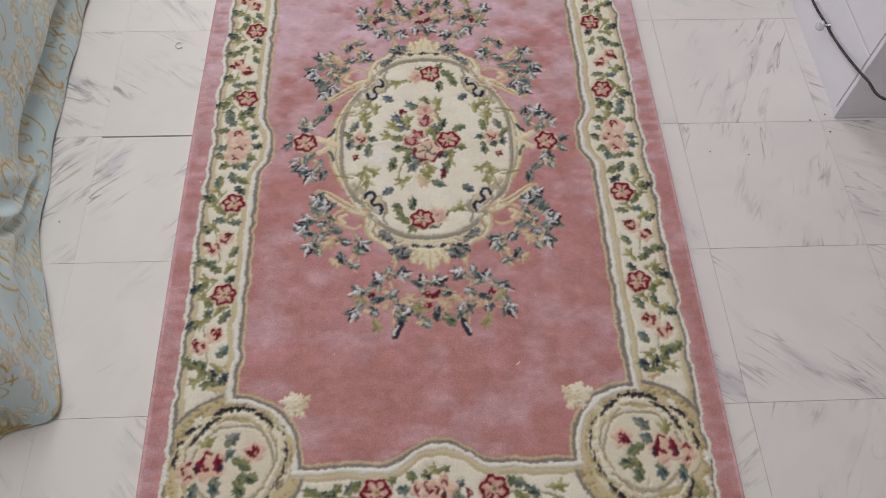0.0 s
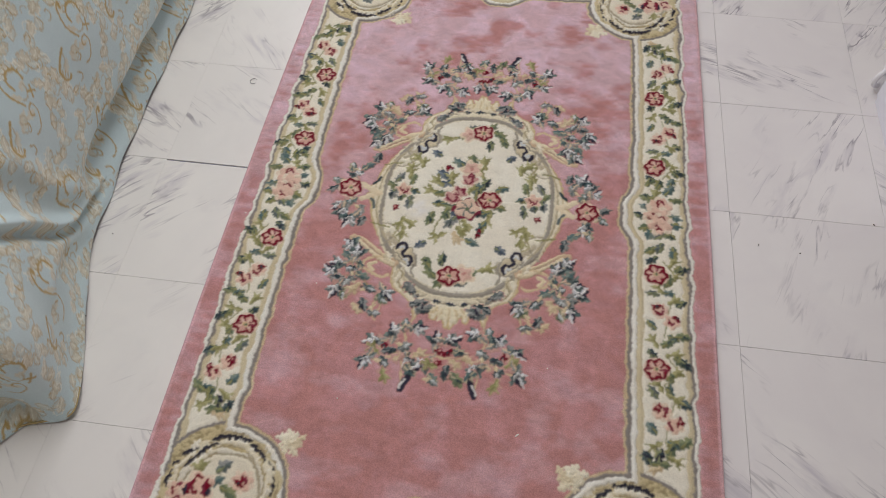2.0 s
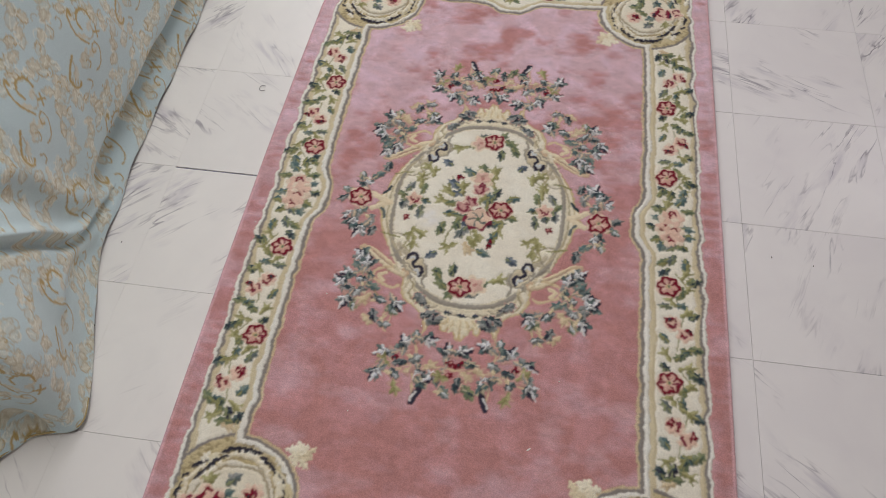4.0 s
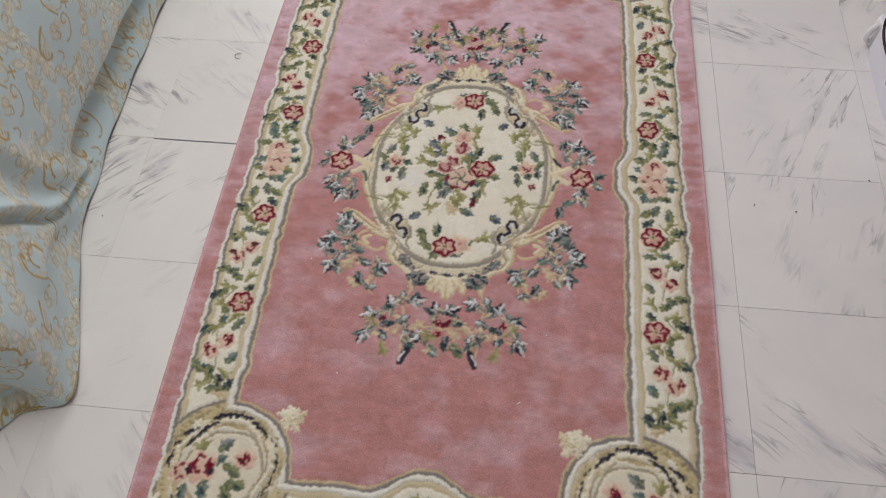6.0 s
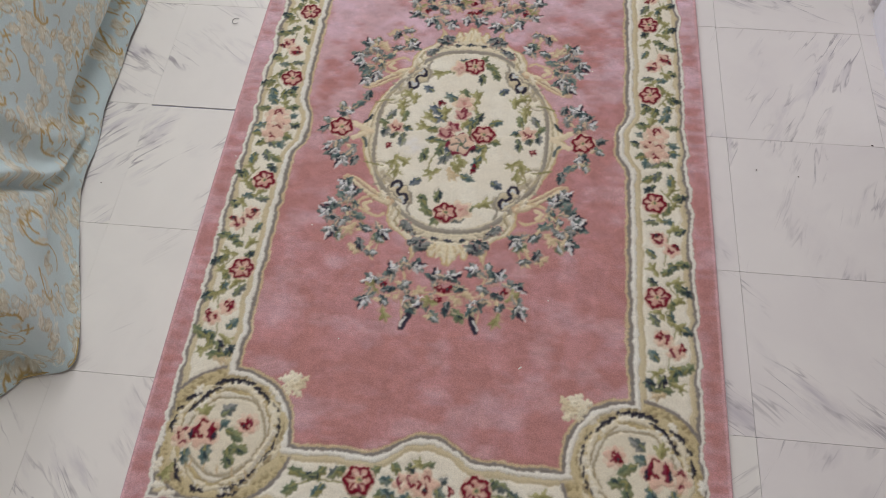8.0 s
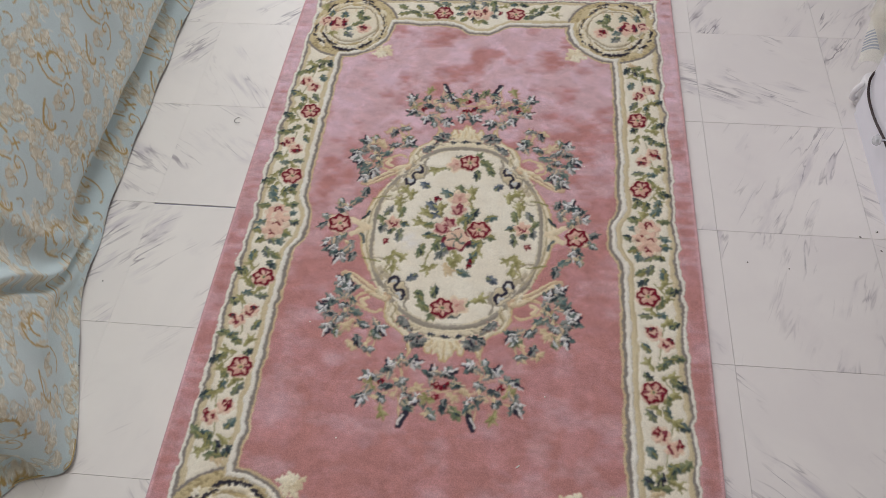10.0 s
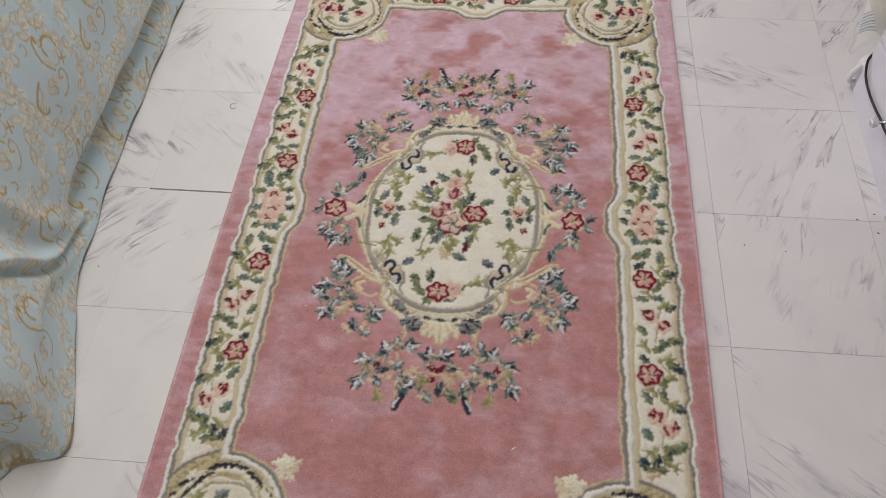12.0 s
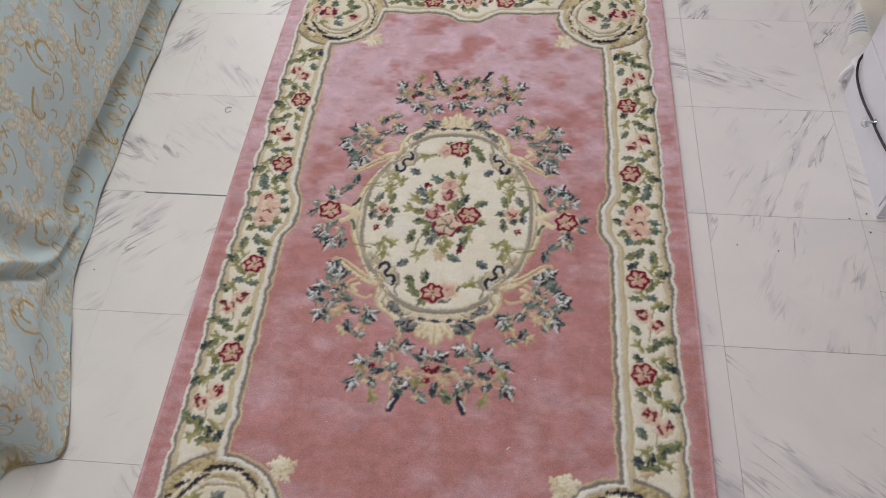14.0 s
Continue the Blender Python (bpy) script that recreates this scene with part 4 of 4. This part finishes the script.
    sheet("field", w, inner_field, place, WOOL_PINK, thing, "mottled pink pile field with brushed nap and painted sheen")
    ends, sides = np.abs(gy) > 0.287, np.abs(gy) < 0.102
    for sgn in (1, -1):
        sheet("end_spray", w, spray & ends & (gy * sgn > 0), place, WOOL_PATTERN, thing, "spray of white lilies and teal leaves")
        sheet("side_spray", w, spray & ~ends & sides & (gx * sgn > 0), place, WOOL_PATTERN, thing, "red rose with teal leaves")
        for up in (1, -1):
            sheet("corner_spray", w, spray & ~ends & ~sides & (gx * sgn > 0) & (gy * up > 0), place, WOOL_PATTERN, thing, "cluster of white lilies on gilt scrolls")
    sheet("medallion", w, medal, place, WOOL_PATTERN, thing, "cream oval medallion with a bouquet of roses")
    for sx in (1, -1):
        sheet("side_border", w, border & long & (gx * sx > 0), place, WOOL_PATTERN, thing, "cream border with red roses and green leaves")
        sheet("end_border", w, border & ~long & (gy * sx > 0), place, WOOL_PATTERN, thing, "cream border with red roses and green leaves")
        for sy in (1, -1):
            sheet("corner_roundel", w, roundel & (gx * sx > 0) & (gy * sy > 0), place, WOOL_PATTERN, thing, "beige corner with a scalloped flower roundel")


rug()


# ---- the draped fabric ----
HEM = [(-1.70, -0.46), (-1.50, -0.45), (-1.33, -0.405), (-1.264, -0.352), (-1.226, -0.310), (-1.192, -0.303), (-1.158, -0.292), (-1.154, -0.260), (-1.184, -0.17), (-1.221, -0.06), (-1.249, 0.01),
       (-1.262, 0.09), (-1.269, 0.18), (-1.277, 0.30), (-1.282, 0.46), (-1.285, 0.65), (-1.287, 0.90), (-1.291, 1.10), (-1.30, 1.35), (-1.31, 1.60)]


def damask(w):
    """Gold scrolls and blossoms in half-dropped rows on pale blue."""
    blue, shade = srgb(201, 219, 220), srgb(189, 207, 208)
    beige, gold, pale = srgb(212, 208, 188), srgb(184, 158, 98), srgb(238, 238, 224)
    w.col[:] = blue
    w.lay(np.s_[:, :], np.clip((value_noise(w.gx / 0.05, w.gy / 0.05, 21) - 0.5) * 3, 0, 1) * 0.5, shade)
    pitch_x, pitch_y, lean = 0.27, 0.165, radians(-58)
    ca, sa = math.cos(lean), math.sin(lean)
    line_tint = srgb(190, 180, 150)
    for row in range(-14, 15):
        for colm in range(-12, 13):
            ox, oy = (colm + 0.5 * (row % 2)) * pitch_x, row * pitch_y
            gx, gy = 0.75 + ca * ox - sa * oy, 0.12 + sa * ox + ca * oy
            if not (-0.15 < gx < w.xs[-1] + 0.15 and -0.15 < gy < w.ys[-1] + 0.15):
                continue
            rng = random.Random((row + 50) * 77 + colm)

            def at(x, y):
                return gx + ca * x - sa * y, gy + sa * x + ca * y

            def leaf(x, y, length, width, angle, colour, edge=None):
                w.leaf(*at(x, y), length, width, angle + lean, colour, edge, 0.35)

            def line(points, width, colour):
                w.stroke([at(x, y) for x, y in points], width, colour)

            def curl(cx, cy, r, a0, turnings, width, colour):
                line([(cx + r * (1 - 0.16 * k) * math.cos(a0 + turnings * k), cy + r * (1 - 0.16 * k) * math.sin(a0 + turnings * k)) for k in range(5)], width, colour)
            # wreath of soft beige acanthus, each leaf drawn round with thread
            for k in range(44):
                a = k * 0.1428 + rng.uniform(-0.1, 0.1)
                rad = rng.uniform(0.80, 1.22)
                lx, ly, an = 0.104 * math.cos(a) * rad, 0.088 * math.sin(a) * rad, a + rng.uniform(0.2, 2.6)
                ln, wd = rng.uniform(0.022, 0.038), rng.uniform(0.014, 0.022)
                w.leaf(*at(lx, ly), ln, wd, an + lean, beige if k % 3 else srgb(206, 213, 204), None, 0.45)
                cx, sx2 = math.cos(an), math.sin(an)

                def edge(path, width, colour):
                    line([(lx + cx * u * ln - sx2 * v * wd, ly + sx2 * u * ln + cx * v * wd) for u, v in path], width, colour)
                edge(((-0.5, 0.0), (-0.25, 0.40), (0.0, 0.50), (0.25, 0.36), (0.48, 0.10), (0.40, -0.12), (0.24, -0.08), (0.28, 0.08)), 0.0017, (line_tint, gold, line_tint, pale)[k % 4])
                edge(((-0.5, 0.0), (-0.2, -0.44), (0.1, -0.50), (0.3, -0.30)), 0.0015, line_tint)
                edge(((-0.4, 0.0), (-0.1, 0.1), (0.2, 0.05)), 0.0014, pale)
            for k in range(26):
                a = k * 0.2417
                rad = rng.uniform(0.80, 1.28)
                curl(0.104 * math.cos(a) * rad, 0.088 * math.sin(a) * rad, rng.uniform(0.008, 0.014), rng.uniform(0, 6), rng.choice((0.9, -0.9)), 0.0019, (line_tint, pale, gold)[k % 3])
            # crest of gold scrolls: a horseshoe, a comma, a star, a long arc and a bracket
            def crest(points, width, colour):
                line([(0.00115 * px, 0.00125 * py) for px, py in points], width, colour)
            for px, py, ln, wd, an in ((-4, -8, 44, 20, 1.4), (16, 6, 34, 14, 0.8), (-12, 22, 34, 12, 0.2), (4, 44, 24, 14, 1.2), (-20, -36, 30, 12, 1.7)):
                w.leaf(*at(0.00115 * px, 0.00125 * py), ln / 1000, wd / 1000, an + lean, srgb(210, 212, 198), beige, 0.3)
            crest(((6, 55), (-6, 63), (-20, 60), (-27, 50), (-25, 39), (-14, 33)), 0.0050, gold)
            for k in range(6):
                a = 1.2 + 0.45 * k
                crest(((-10 + 17 * math.cos(a), 48 + 15 * math.sin(a)), (-10 + 23 * math.cos(a), 48 + 20 * math.sin(a))), 0.0024, gold)
            crest(((-46, 52), (-46, 40), (-34, 25), (-16, 18), (4, 16)), 0.0040, gold)
            crest(((-44, 50), (-40, 46)), 0.0075, gold)
            crest(((6, 46), (13, 38), (12, 28), (2, 22)), 0.0030, line_tint)
            for k in range(4):
                a = 0.4 + 1.57 * k
                crest(((22, 40), (22 + 9 * math.cos(a), 40 + 8 * math.sin(a))), 0.0042, gold)
            crest(((18, 23), (32, 16), (38, 0), (36, -12), (29, -20)), 0.0030, gold)
            crest(((17, 22), (12, 14), (16, 6), (23, 8)), 0.0034, gold)
            curl(-0.006, -0.012, 0.014, 0.5, 1.0, 0.0026, line_tint)
            curl(0.008, -0.022, 0.012, 2.5, -0.9, 0.0026, gold)
            crest(((-2, -6), (6, -10), (4, -22), (-8, -24)), 0.0024, line_tint)
            crest(((-34, -14), (-35, -34), (-32, -51), (-20, -57), (-10, -54), (-8, -47)), 0.0056, gold)
            crest(((-30, -22), (-24, -30), (-26, -42)), 0.0026, line_tint)
            for k in range(4):
                crest(((-28 + 6 * k, -46), (-27 + 6 * k, -52)), 0.0022, gold)
            crest(((8, -40), (18, -38), (24, -44), (20, -50)), 0.0030, gold)


def near_line(s, h, line):
    best = np.full(s.shape, 9.0)
    side = np.zeros(s.shape)
    pts = smooth_line(line, 6)
    for a, b in zip(pts, pts[1:]):
        d = b - a
        t = np.clip(((s - a[0]) * d[0] + (h - a[1]) * d[1]) / (d @ d), 0, 1)
        ox, oy = s - a[0] - t * d[0], h - a[1] - t * d[1]
        dist = np.hypot(ox, oy)
        closer = dist < best
        best = np.where(closer, dist, best)
        side = np.where(closer, np.sign(d[0] * oy - d[1] * ox), side)
    return best * side


def bed_drape():
    line = smooth_line(HEM, 24)
    seg = np.hypot(*(line[1:] - line[:-1]).T)
    run = np.concatenate([[0], np.cumsum(seg)])
    total = run[-1]
    w = Weave(0, total, 0, 0.86, 0.0023, 0.0012)
    damask(w)
    bx, by = np.interp(w.gx, run, line[:, 0]), np.interp(w.gx, run, line[:, 1])
    tx, ty = np.gradient(np.interp(w.xs, run, line[:, 0])), np.gradient(np.interp(w.xs, run, line[:, 1]))
    for _ in range(30):
        tx[1:-1], ty[1:-1] = (tx[:-2] + tx[1:-1] + tx[2:]) / 3, (ty[:-2] + ty[1:-1] + ty[2:]) / 3
    n = np.hypot(tx, ty)
    nx, ny = (ty / n)[None, :], (-tx / n)[None, :]           # outward, to the rug
    h, yy = w.gy, by
    rise = np.clip((h - 0.2) / 0.38, 0, 1)
    rise = rise * rise * (3 - 2 * rise)
    bx = bx + (np.minimum(bx, -1.335) - bx) * rise
    by = by + (np.maximum(by, -0.312) - by) * rise
    far = 1 / (1 + np.exp(-(yy - 0.17) / 0.03))              # the long straight stretch
    near = 1 - far
    h = np.minimum(h, 0.62)
    off = -0.05 * h + 0.004 * np.sin(w.gx * 21) * np.clip(h / 0.3, 0, 1)
    # tucked strip above the hem, under a soft overhanging roll
    strip = 0.090 + 0.0 * yy
    crisp = np.clip((yy - 0.25) / 0.35, 0, 1)
    off += far * (-0.037 * np.exp(-((h - strip * 0.76) / ((0.36 - 0.10 * crisp) * strip)) ** 2) + (0.004 + 0.006 * crisp) * np.exp(-((h - strip * 1.40) / 0.05) ** 2))
    off += 0.006 * np.exp(-(h / 0.02) ** 2)
    # swags near the free corner
    for pts, depth, wide in ((((-0.20, 0.40), (-0.052, 0.222), (0.007, 0.125), (0.099, 0.054), (0.194, 0.029)), 0.018, 0.010),
                             (((-0.12, 0.42), (0.012, 0.274), (0.047, 0.179), (0.104, 0.084), (0.153, 0.045)), 0.011, 0.020),
                             (((-0.10, 0.12), (-0.05, 0.11), (0.02, 0.06), (0.06, 0.02)), 0.008, 0.02)):
        d = near_line(yy, h, pts)
        live = (yy > -0.28) / (1 + np.exp((yy - 0.20) / 0.02))
        off += live * np.clip(h / 0.07, 0.12, 1) * (-depth * np.exp(-((d + wide * 0.5) / wide) ** 2) + depth * 0.8 * np.exp(-((d - wide * 1.0) / (wide * 1.3)) ** 2))
    # the fold where the cloth turns the corner
    turn_at = np.interp(-1.215, line[:60 * 3, 0], run[:60 * 3])
    d = w.gx - (turn_at - 0.45 * h)
    off += -0.022 * np.exp(-(d / 0.022) ** 2) * np.clip(h / 0.02, 0, 1)
    off += near * 0.004 * np.sin(h * 24 + w.gx * 6) * np.clip(h / 0.1, 0, 1)
    off += 0.006 * (value_noise(w.gx / 0.09, h / 0.14, 31) - 0.5)
    over = np.clip(w.gy - 0.62, 0, None) * (1 - 0.72 * np.exp(-((w.gx - turn_at + 0.10) / 0.22) ** 4))                      # the cloth turns over the edge of the mattress
    bend = np.clip(over / 0.05, 0, math.pi / 2)
    off -= 0.05 * (1 - np.cos(bend)) + np.clip(over - 0.05 * math.pi / 2, 0, None)
    z = h * 0.99 + 0.05 * np.sin(bend) + 0.002 + 0.004 * np.exp(-(h / 0.02) ** 2) * (1 + np.sin(w.gx * 33))
    z = z + np.where(over > 0, 0.006 * np.clip((turn_at + 0.02 - w.gx) / 0.06, 0, 1), 0)
    place = np.stack([bx + nx * off, by + ny * off, z], -1)
    thing = tagged(new("bed_drape"), "pale blue damask drape with gold scrolls hanging to the floor", "drape")
    sheet("fabric", w, np.ones((w.ny - 1, w.nx - 1), bool), place, DAMASK, thing)
    # gold cord along the hem
    rim = place[2, (by[0] < -0.24)][::20]
    part("hem_piping", tube([tuple(p + np.array((0, 0, -0.001))) for p in rim], 0.0022, 6), plain("gold_piping", srgb(176, 156, 106), 0.6), thing, "thin gold piping", True)


bed_drape()


def bed():
    """The body behind the drape."""
    thing = tagged(new("bed"), "low bed body behind a blue damask drape", "bed")
    part("base", box(-2.55, -1.40, -0.27, 1.62, 0.0, 0.36, 0.01), WALL_PAINT, thing)
    part("mattress", box(-2.55, -1.385, -0.272, 1.64, 0.364, 0.655, 0.04, 3), plain("white_ticking", srgb(214, 216, 214), 0.9, 0.05, 90), thing)


bed()


# ---- the white drawer unit ----
def drawer_unit():
    x0, x1, y0, y1, top = 0.335, 0.78, 0.313, 0.657, 0.56
    thing = tagged(new("drawer_cabinet"), "white lacquered drawer cabinet with crystal knobs on the marble floor", "cabinet")
    part("body", box(x0 + 0.012, x1, y0 + 0.012, y1 - 0.012, 0.004, top - 0.022, 0.001), LACQUER, thing)
    part("side_panel", box(x0, x1, y0, y0 + 0.0115, 0.0, top - 0.022, 0.0012), LACQUER, thing)
    part("side_panel", box(x0 + 0.0125, x1, y1 - 0.0115, y1, 0.0, top - 0.022, 0.0012), LACQUER, thing)
    part("plinth", box(x0 + 0.004, x0 + 0.0118, y0 + 0.012, y1, 0.0, 0.016, 0.0008), LACQUER, thing)
    part("skirting", box(x0 + 0.002, x1, y0 - 0.0022, y0 - 0.0002, 0.0, 0.008, 0.0006), LACQUER, thing)
    part("top", box(x0 - 0.008, x1 + 0.006, y0 - 0.008, y1 + 0.008, top - 0.0215, top, 0.004, 3), LACQUER, thing)
    for z0, z1 in ((0.0195, 0.1655), (0.1690, 0.350), (0.3535, 0.536)):
        front = part("drawer_front", box(x0 - 0.001, x0 + 0.0117, y0 + 0.0135, y1, z0, z1, 0.0015), LACQUER, thing)
        zk = z0 + (z1 - z0) * 0.53
        bm = lathe(((0.006, 0.0), (0.006, 0.002), (0.003, 0.004), (0.003, 0.011), (0.005, 0.014)), 20)
        bmesh.ops.transform(bm, matrix=pose(x0 - 0.001, 0.484, zk, 0, -90, 0), verts=bm.verts[:])
        stem = part("knob_stem", bm, CHROME, front, "chrome stem", True)
        bm = lathe(((0.004, 0.013), (0.0105, 0.016), (0.0120, 0.0205), (0.009, 0.027), (0.004, 0.029)), 10)
        bmesh.ops.transform(bm, matrix=pose(x0 - 0.001, 0.484, zk, 0, -90, 0), verts=bm.verts[:])
        part("crystal_knob", bm, CRYSTAL, front, "faceted clear crystal knob")
    return thing


drawer_unit()


def cable():
    pts = ((0.52, 0.74, 0.006), (0.46, 0.705, 0.03), (0.40, 0.664, 0.118), (0.350, 0.6625, 0.128), (0.331, 0.652, 0.119), (0.329, 0.640, 0.099), (0.3295, 0.613, 0.085), (0.3295, 0.558, 0.084), (0.3295, 0.492, 0.094), (0.3295, 0.455, 0.098), (0.3295, 0.387, 0.112), (0.327, 0.289, 0.143), (0.328, 0.205, 0.176), (0.40, 0.12, 0.27), (0.52, 0.13, 0.46), (0.58, 0.22, 0.58), (0.58, 0.34, 0.5655), (0.60, 0.45, 0.5645))
    thing = part("power_cable", tube(pts, 0.0027, 10), CORD_BROWN, None, "", True)
    tagged(thing, "dark brown cable sagging across the white drawer cabinet", "cable")


cable()


def cup():
    thing = tagged(new("cup"), "small closed white plastic cup with a loop handle on the floor", "cup")
    c = Vector((0.366, 0.6935, 0))
    bm = lathe(((0.020, 0.001), (0.025, 0.004), (0.0265, 0.040), (0.0265, 0.062), (0.025, 0.069), (0.020, 0.072), (0.002, 0.0725)), 32)
    bmesh.ops.transform(bm, matrix=Matrix.Translation(c), verts=bm.verts[:])
    part("body", bm, PLASTIC_WHITE, thing, "", True)
    pts = [(c.x - 0.023 - 0.019 * math.sin(t), c.y - 0.006 - 0.012 * math.sin(t), 0.042 + 0.021 * math.cos(t)) for t in np.linspace(0, math.pi, 9)]
    part("handle", tube(pts, 0.0058, 12), PLASTIC_WHITE, thing, "rounded loop handle", True)


cup()


def towel():
    cream, stripe = srgb(253, 251, 242), srgb(186, 194, 206)
    thing = tagged(new("towel"), "pale yellow cotton towel with blue-grey stripes hanging on the cabinet", "towel")
    # the corner that shows behind, with woven stripes above its hem
    w = Weave(0, 0.11, 0, 0.15, 0.0018, 0.0004)
    w.col[:] = cream
    for h, half in ((0.036, 0.0020), (0.044, 0.0030), (0.053, 0.0018), (0.061, 0.0030), (0.070, 0.0018), (0.079, 0.0028), (0.088, 0.0016)):
        w.fill(half - np.abs(w.y - h - 0.004 * np.sin(w.x * 50)), stripe)
    s, h = w.gx, w.gy
    place = np.stack([0.317 + s - 0.20 * h, 0.706 - 0.08 * h + 0.004 * np.sin(s * 90), 0.103 + h + 0.006 * np.sin(s * 50)], -1)
    sheet("striped_corner", w, np.ones((w.ny - 1, w.nx - 1), bool), place, TOWEL, thing, "cream corner with blue-grey stripes")
    # the main fall in front, gathered at the cabinet's edge and laid over its top
    w = Weave(0, 0.20, 0, 0.56, 0.0025, 0.0004)
    w.col[:] = cream
    s, h = w.gx, w.gy
    drop = 0.437
    up, on = np.minimum(h, drop), np.clip(h - drop, 0, None)
    bend = np.clip(on / 0.012, 0, math.pi / 2)
    left = np.interp(up, (0.0, 0.012, 0.066, 0.108, 0.136, 0.20, 0.33, 0.437), (0.364, 0.348, 0.317, 0.286, 0.288, 0.289, 0.335, 0.350))
    free = np.clip(1 - up / drop, 0, 1)
    fold = 0.007 * np.sin(s * 55 + up * 9) * free + 0.012 * np.exp(-s / 0.010) * free
    y = 0.688 - 0.006 * up / drop + fold - 0.012 * (1 - np.cos(bend)) - np.clip(on - 0.019, 0, None)
    z = 0.130 + up + 0.012 * np.sin(bend)
    sheet("fabric", w, np.ones((w.ny - 1, w.nx - 1), bool), np.stack([left + s * (0.9 - 0.25 * up / drop), y, z], -1), TOWEL, thing)


towel()


# ---- small litter ----
def litter():
    pts = [(-1.059 + 0.008 * math.cos(t), 0.546 + 0.009 * math.sin(t), 0.001 + 0.0003 * t) for t in np.linspace(0.9, 5.6, 9)]
    tagged(part("hair", tube(pts, 0.0005, 5), HAIR), "short dark curled hair lying on a tile", "hair")
    rng = random.Random(4)
    for x, y in ((-0.386, -0.226), (-0.788, 0.024), (-0.268, 0.447), (-0.343, -0.096), (-0.968, 0.169), (-0.60, -0.02), (-0.31, 0.05), (-0.70, -0.20)):
        bm = bmesh.new()
        bmesh.ops.create_icosphere(bm, subdivisions=1, radius=0.0016)
        bmesh.ops.transform(bm, matrix=Matrix.LocRotScale((x, y, 0.0135), Euler((0, 0, rng.uniform(0, 3))), (3.2 if x == -0.386 else 1.0, 0.9, 0.7)), verts=bm.verts[:])
        tagged(part("lint", bm, LINT), "tiny white fleck of lint on the rug", "lint", "lint on the rug")
    for x, y in ((-1.225, 0.092), (0.051, 0.229), (0.129, 0.219), (0.318, 0.322), (0.282, 0.307), (-1.206, -0.095), (-1.177, -0.179), (0.316, 0.275)):
        bm = bmesh.new()
        bmesh.ops.create_icosphere(bm, subdivisions=1, radius=0.0017)
        bmesh.ops.transform(bm, matrix=Matrix.LocRotScale((x, y, 0.0012), Euler((0, 0, rng.uniform(0, 3))), (rng.uniform(0.8, 1.8), 0.8, 0.6)), verts=bm.verts[:])
        tagged(part("crumb", bm, CRUMB), "tiny dark crumb on the marble floor", "crumb", "crumbs on the floor")


litter()


# ---- the marble floor, tile by tile ----
def floor():
    T = 0.305
    x0, x1, y0, y1, _ = ROOM
    ground = tagged(part("floor", box(x0 - 0.12, x1 + 0.12, y0 - 0.12, y1 + 0.12, -0.12, -0.0035), JOINT), "floor of square polished white marble tiles", "floor", kind="structure")
    xs = [-1.182 - T * k for k in range(5, 0, -1)] + [-1.182, -0.8865, -0.591, -0.2955] + [T * k for k in range(0, 8)]
    rows = [T * k for k in range(-8, 11)]
    rows_west = [0.001 + 0.2955 * k for k in range(-8, 11)]
    # how the veins run, and so which light tint is painted in, by the column's west side and the row's number
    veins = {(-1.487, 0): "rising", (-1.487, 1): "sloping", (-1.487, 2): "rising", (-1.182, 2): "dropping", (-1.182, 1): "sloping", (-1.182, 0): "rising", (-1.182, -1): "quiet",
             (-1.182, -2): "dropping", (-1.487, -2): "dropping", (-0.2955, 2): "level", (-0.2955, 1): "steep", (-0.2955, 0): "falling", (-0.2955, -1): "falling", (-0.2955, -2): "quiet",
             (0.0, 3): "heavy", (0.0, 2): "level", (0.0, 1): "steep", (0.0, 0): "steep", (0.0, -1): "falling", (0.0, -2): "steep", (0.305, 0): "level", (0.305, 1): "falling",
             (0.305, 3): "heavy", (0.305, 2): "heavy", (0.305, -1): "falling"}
    shared = {}

    def tile_mesh(wx, wy, bevel, kind):
        key = (round(wx, 4), round(wy, 4), bevel, kind)
        if key not in shared:
            bm = box(-wx / 2, wx / 2, -wy / 2, wy / 2, -0.0095, 0.0, bevel, 1)
            me = bpy.data.meshes.new("tile")
            bm.to_mesh(me)
            bm.free()
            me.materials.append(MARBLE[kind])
            shared[key] = me
        return shared[key]
    rng = random.Random(11)
    for a, b in zip(xs, xs[1:]):
        ys = rows_west if b < -0.8 else rows
        for number, (c, d) in enumerate(zip(ys, ys[1:]), -8):
            gap = 0.0006
            low, high = c + gap / 2, d - gap / 2
            if abs(a + 1.182) < 0.01 and abs(d - 0.2965) < 0.01:
                high = d - 0.0034                    # one joint stands open
            # tiles outside the table also get their side's painted light tint
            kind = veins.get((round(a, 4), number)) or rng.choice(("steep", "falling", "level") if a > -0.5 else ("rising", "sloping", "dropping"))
            tight = b < -0.8                         # long joints there are all but closed
            ob = new("tile", tile_mesh(b - a - (0.0002 if tight else gap), high - low, 0.0002 if tight else 0.0004, kind))
            ob.location = ((a + b) / 2, (low + high) / 2, rng.uniform(-0.0003, 0.0) if not tight else 0.0)
            ob.parent = ground


floor()
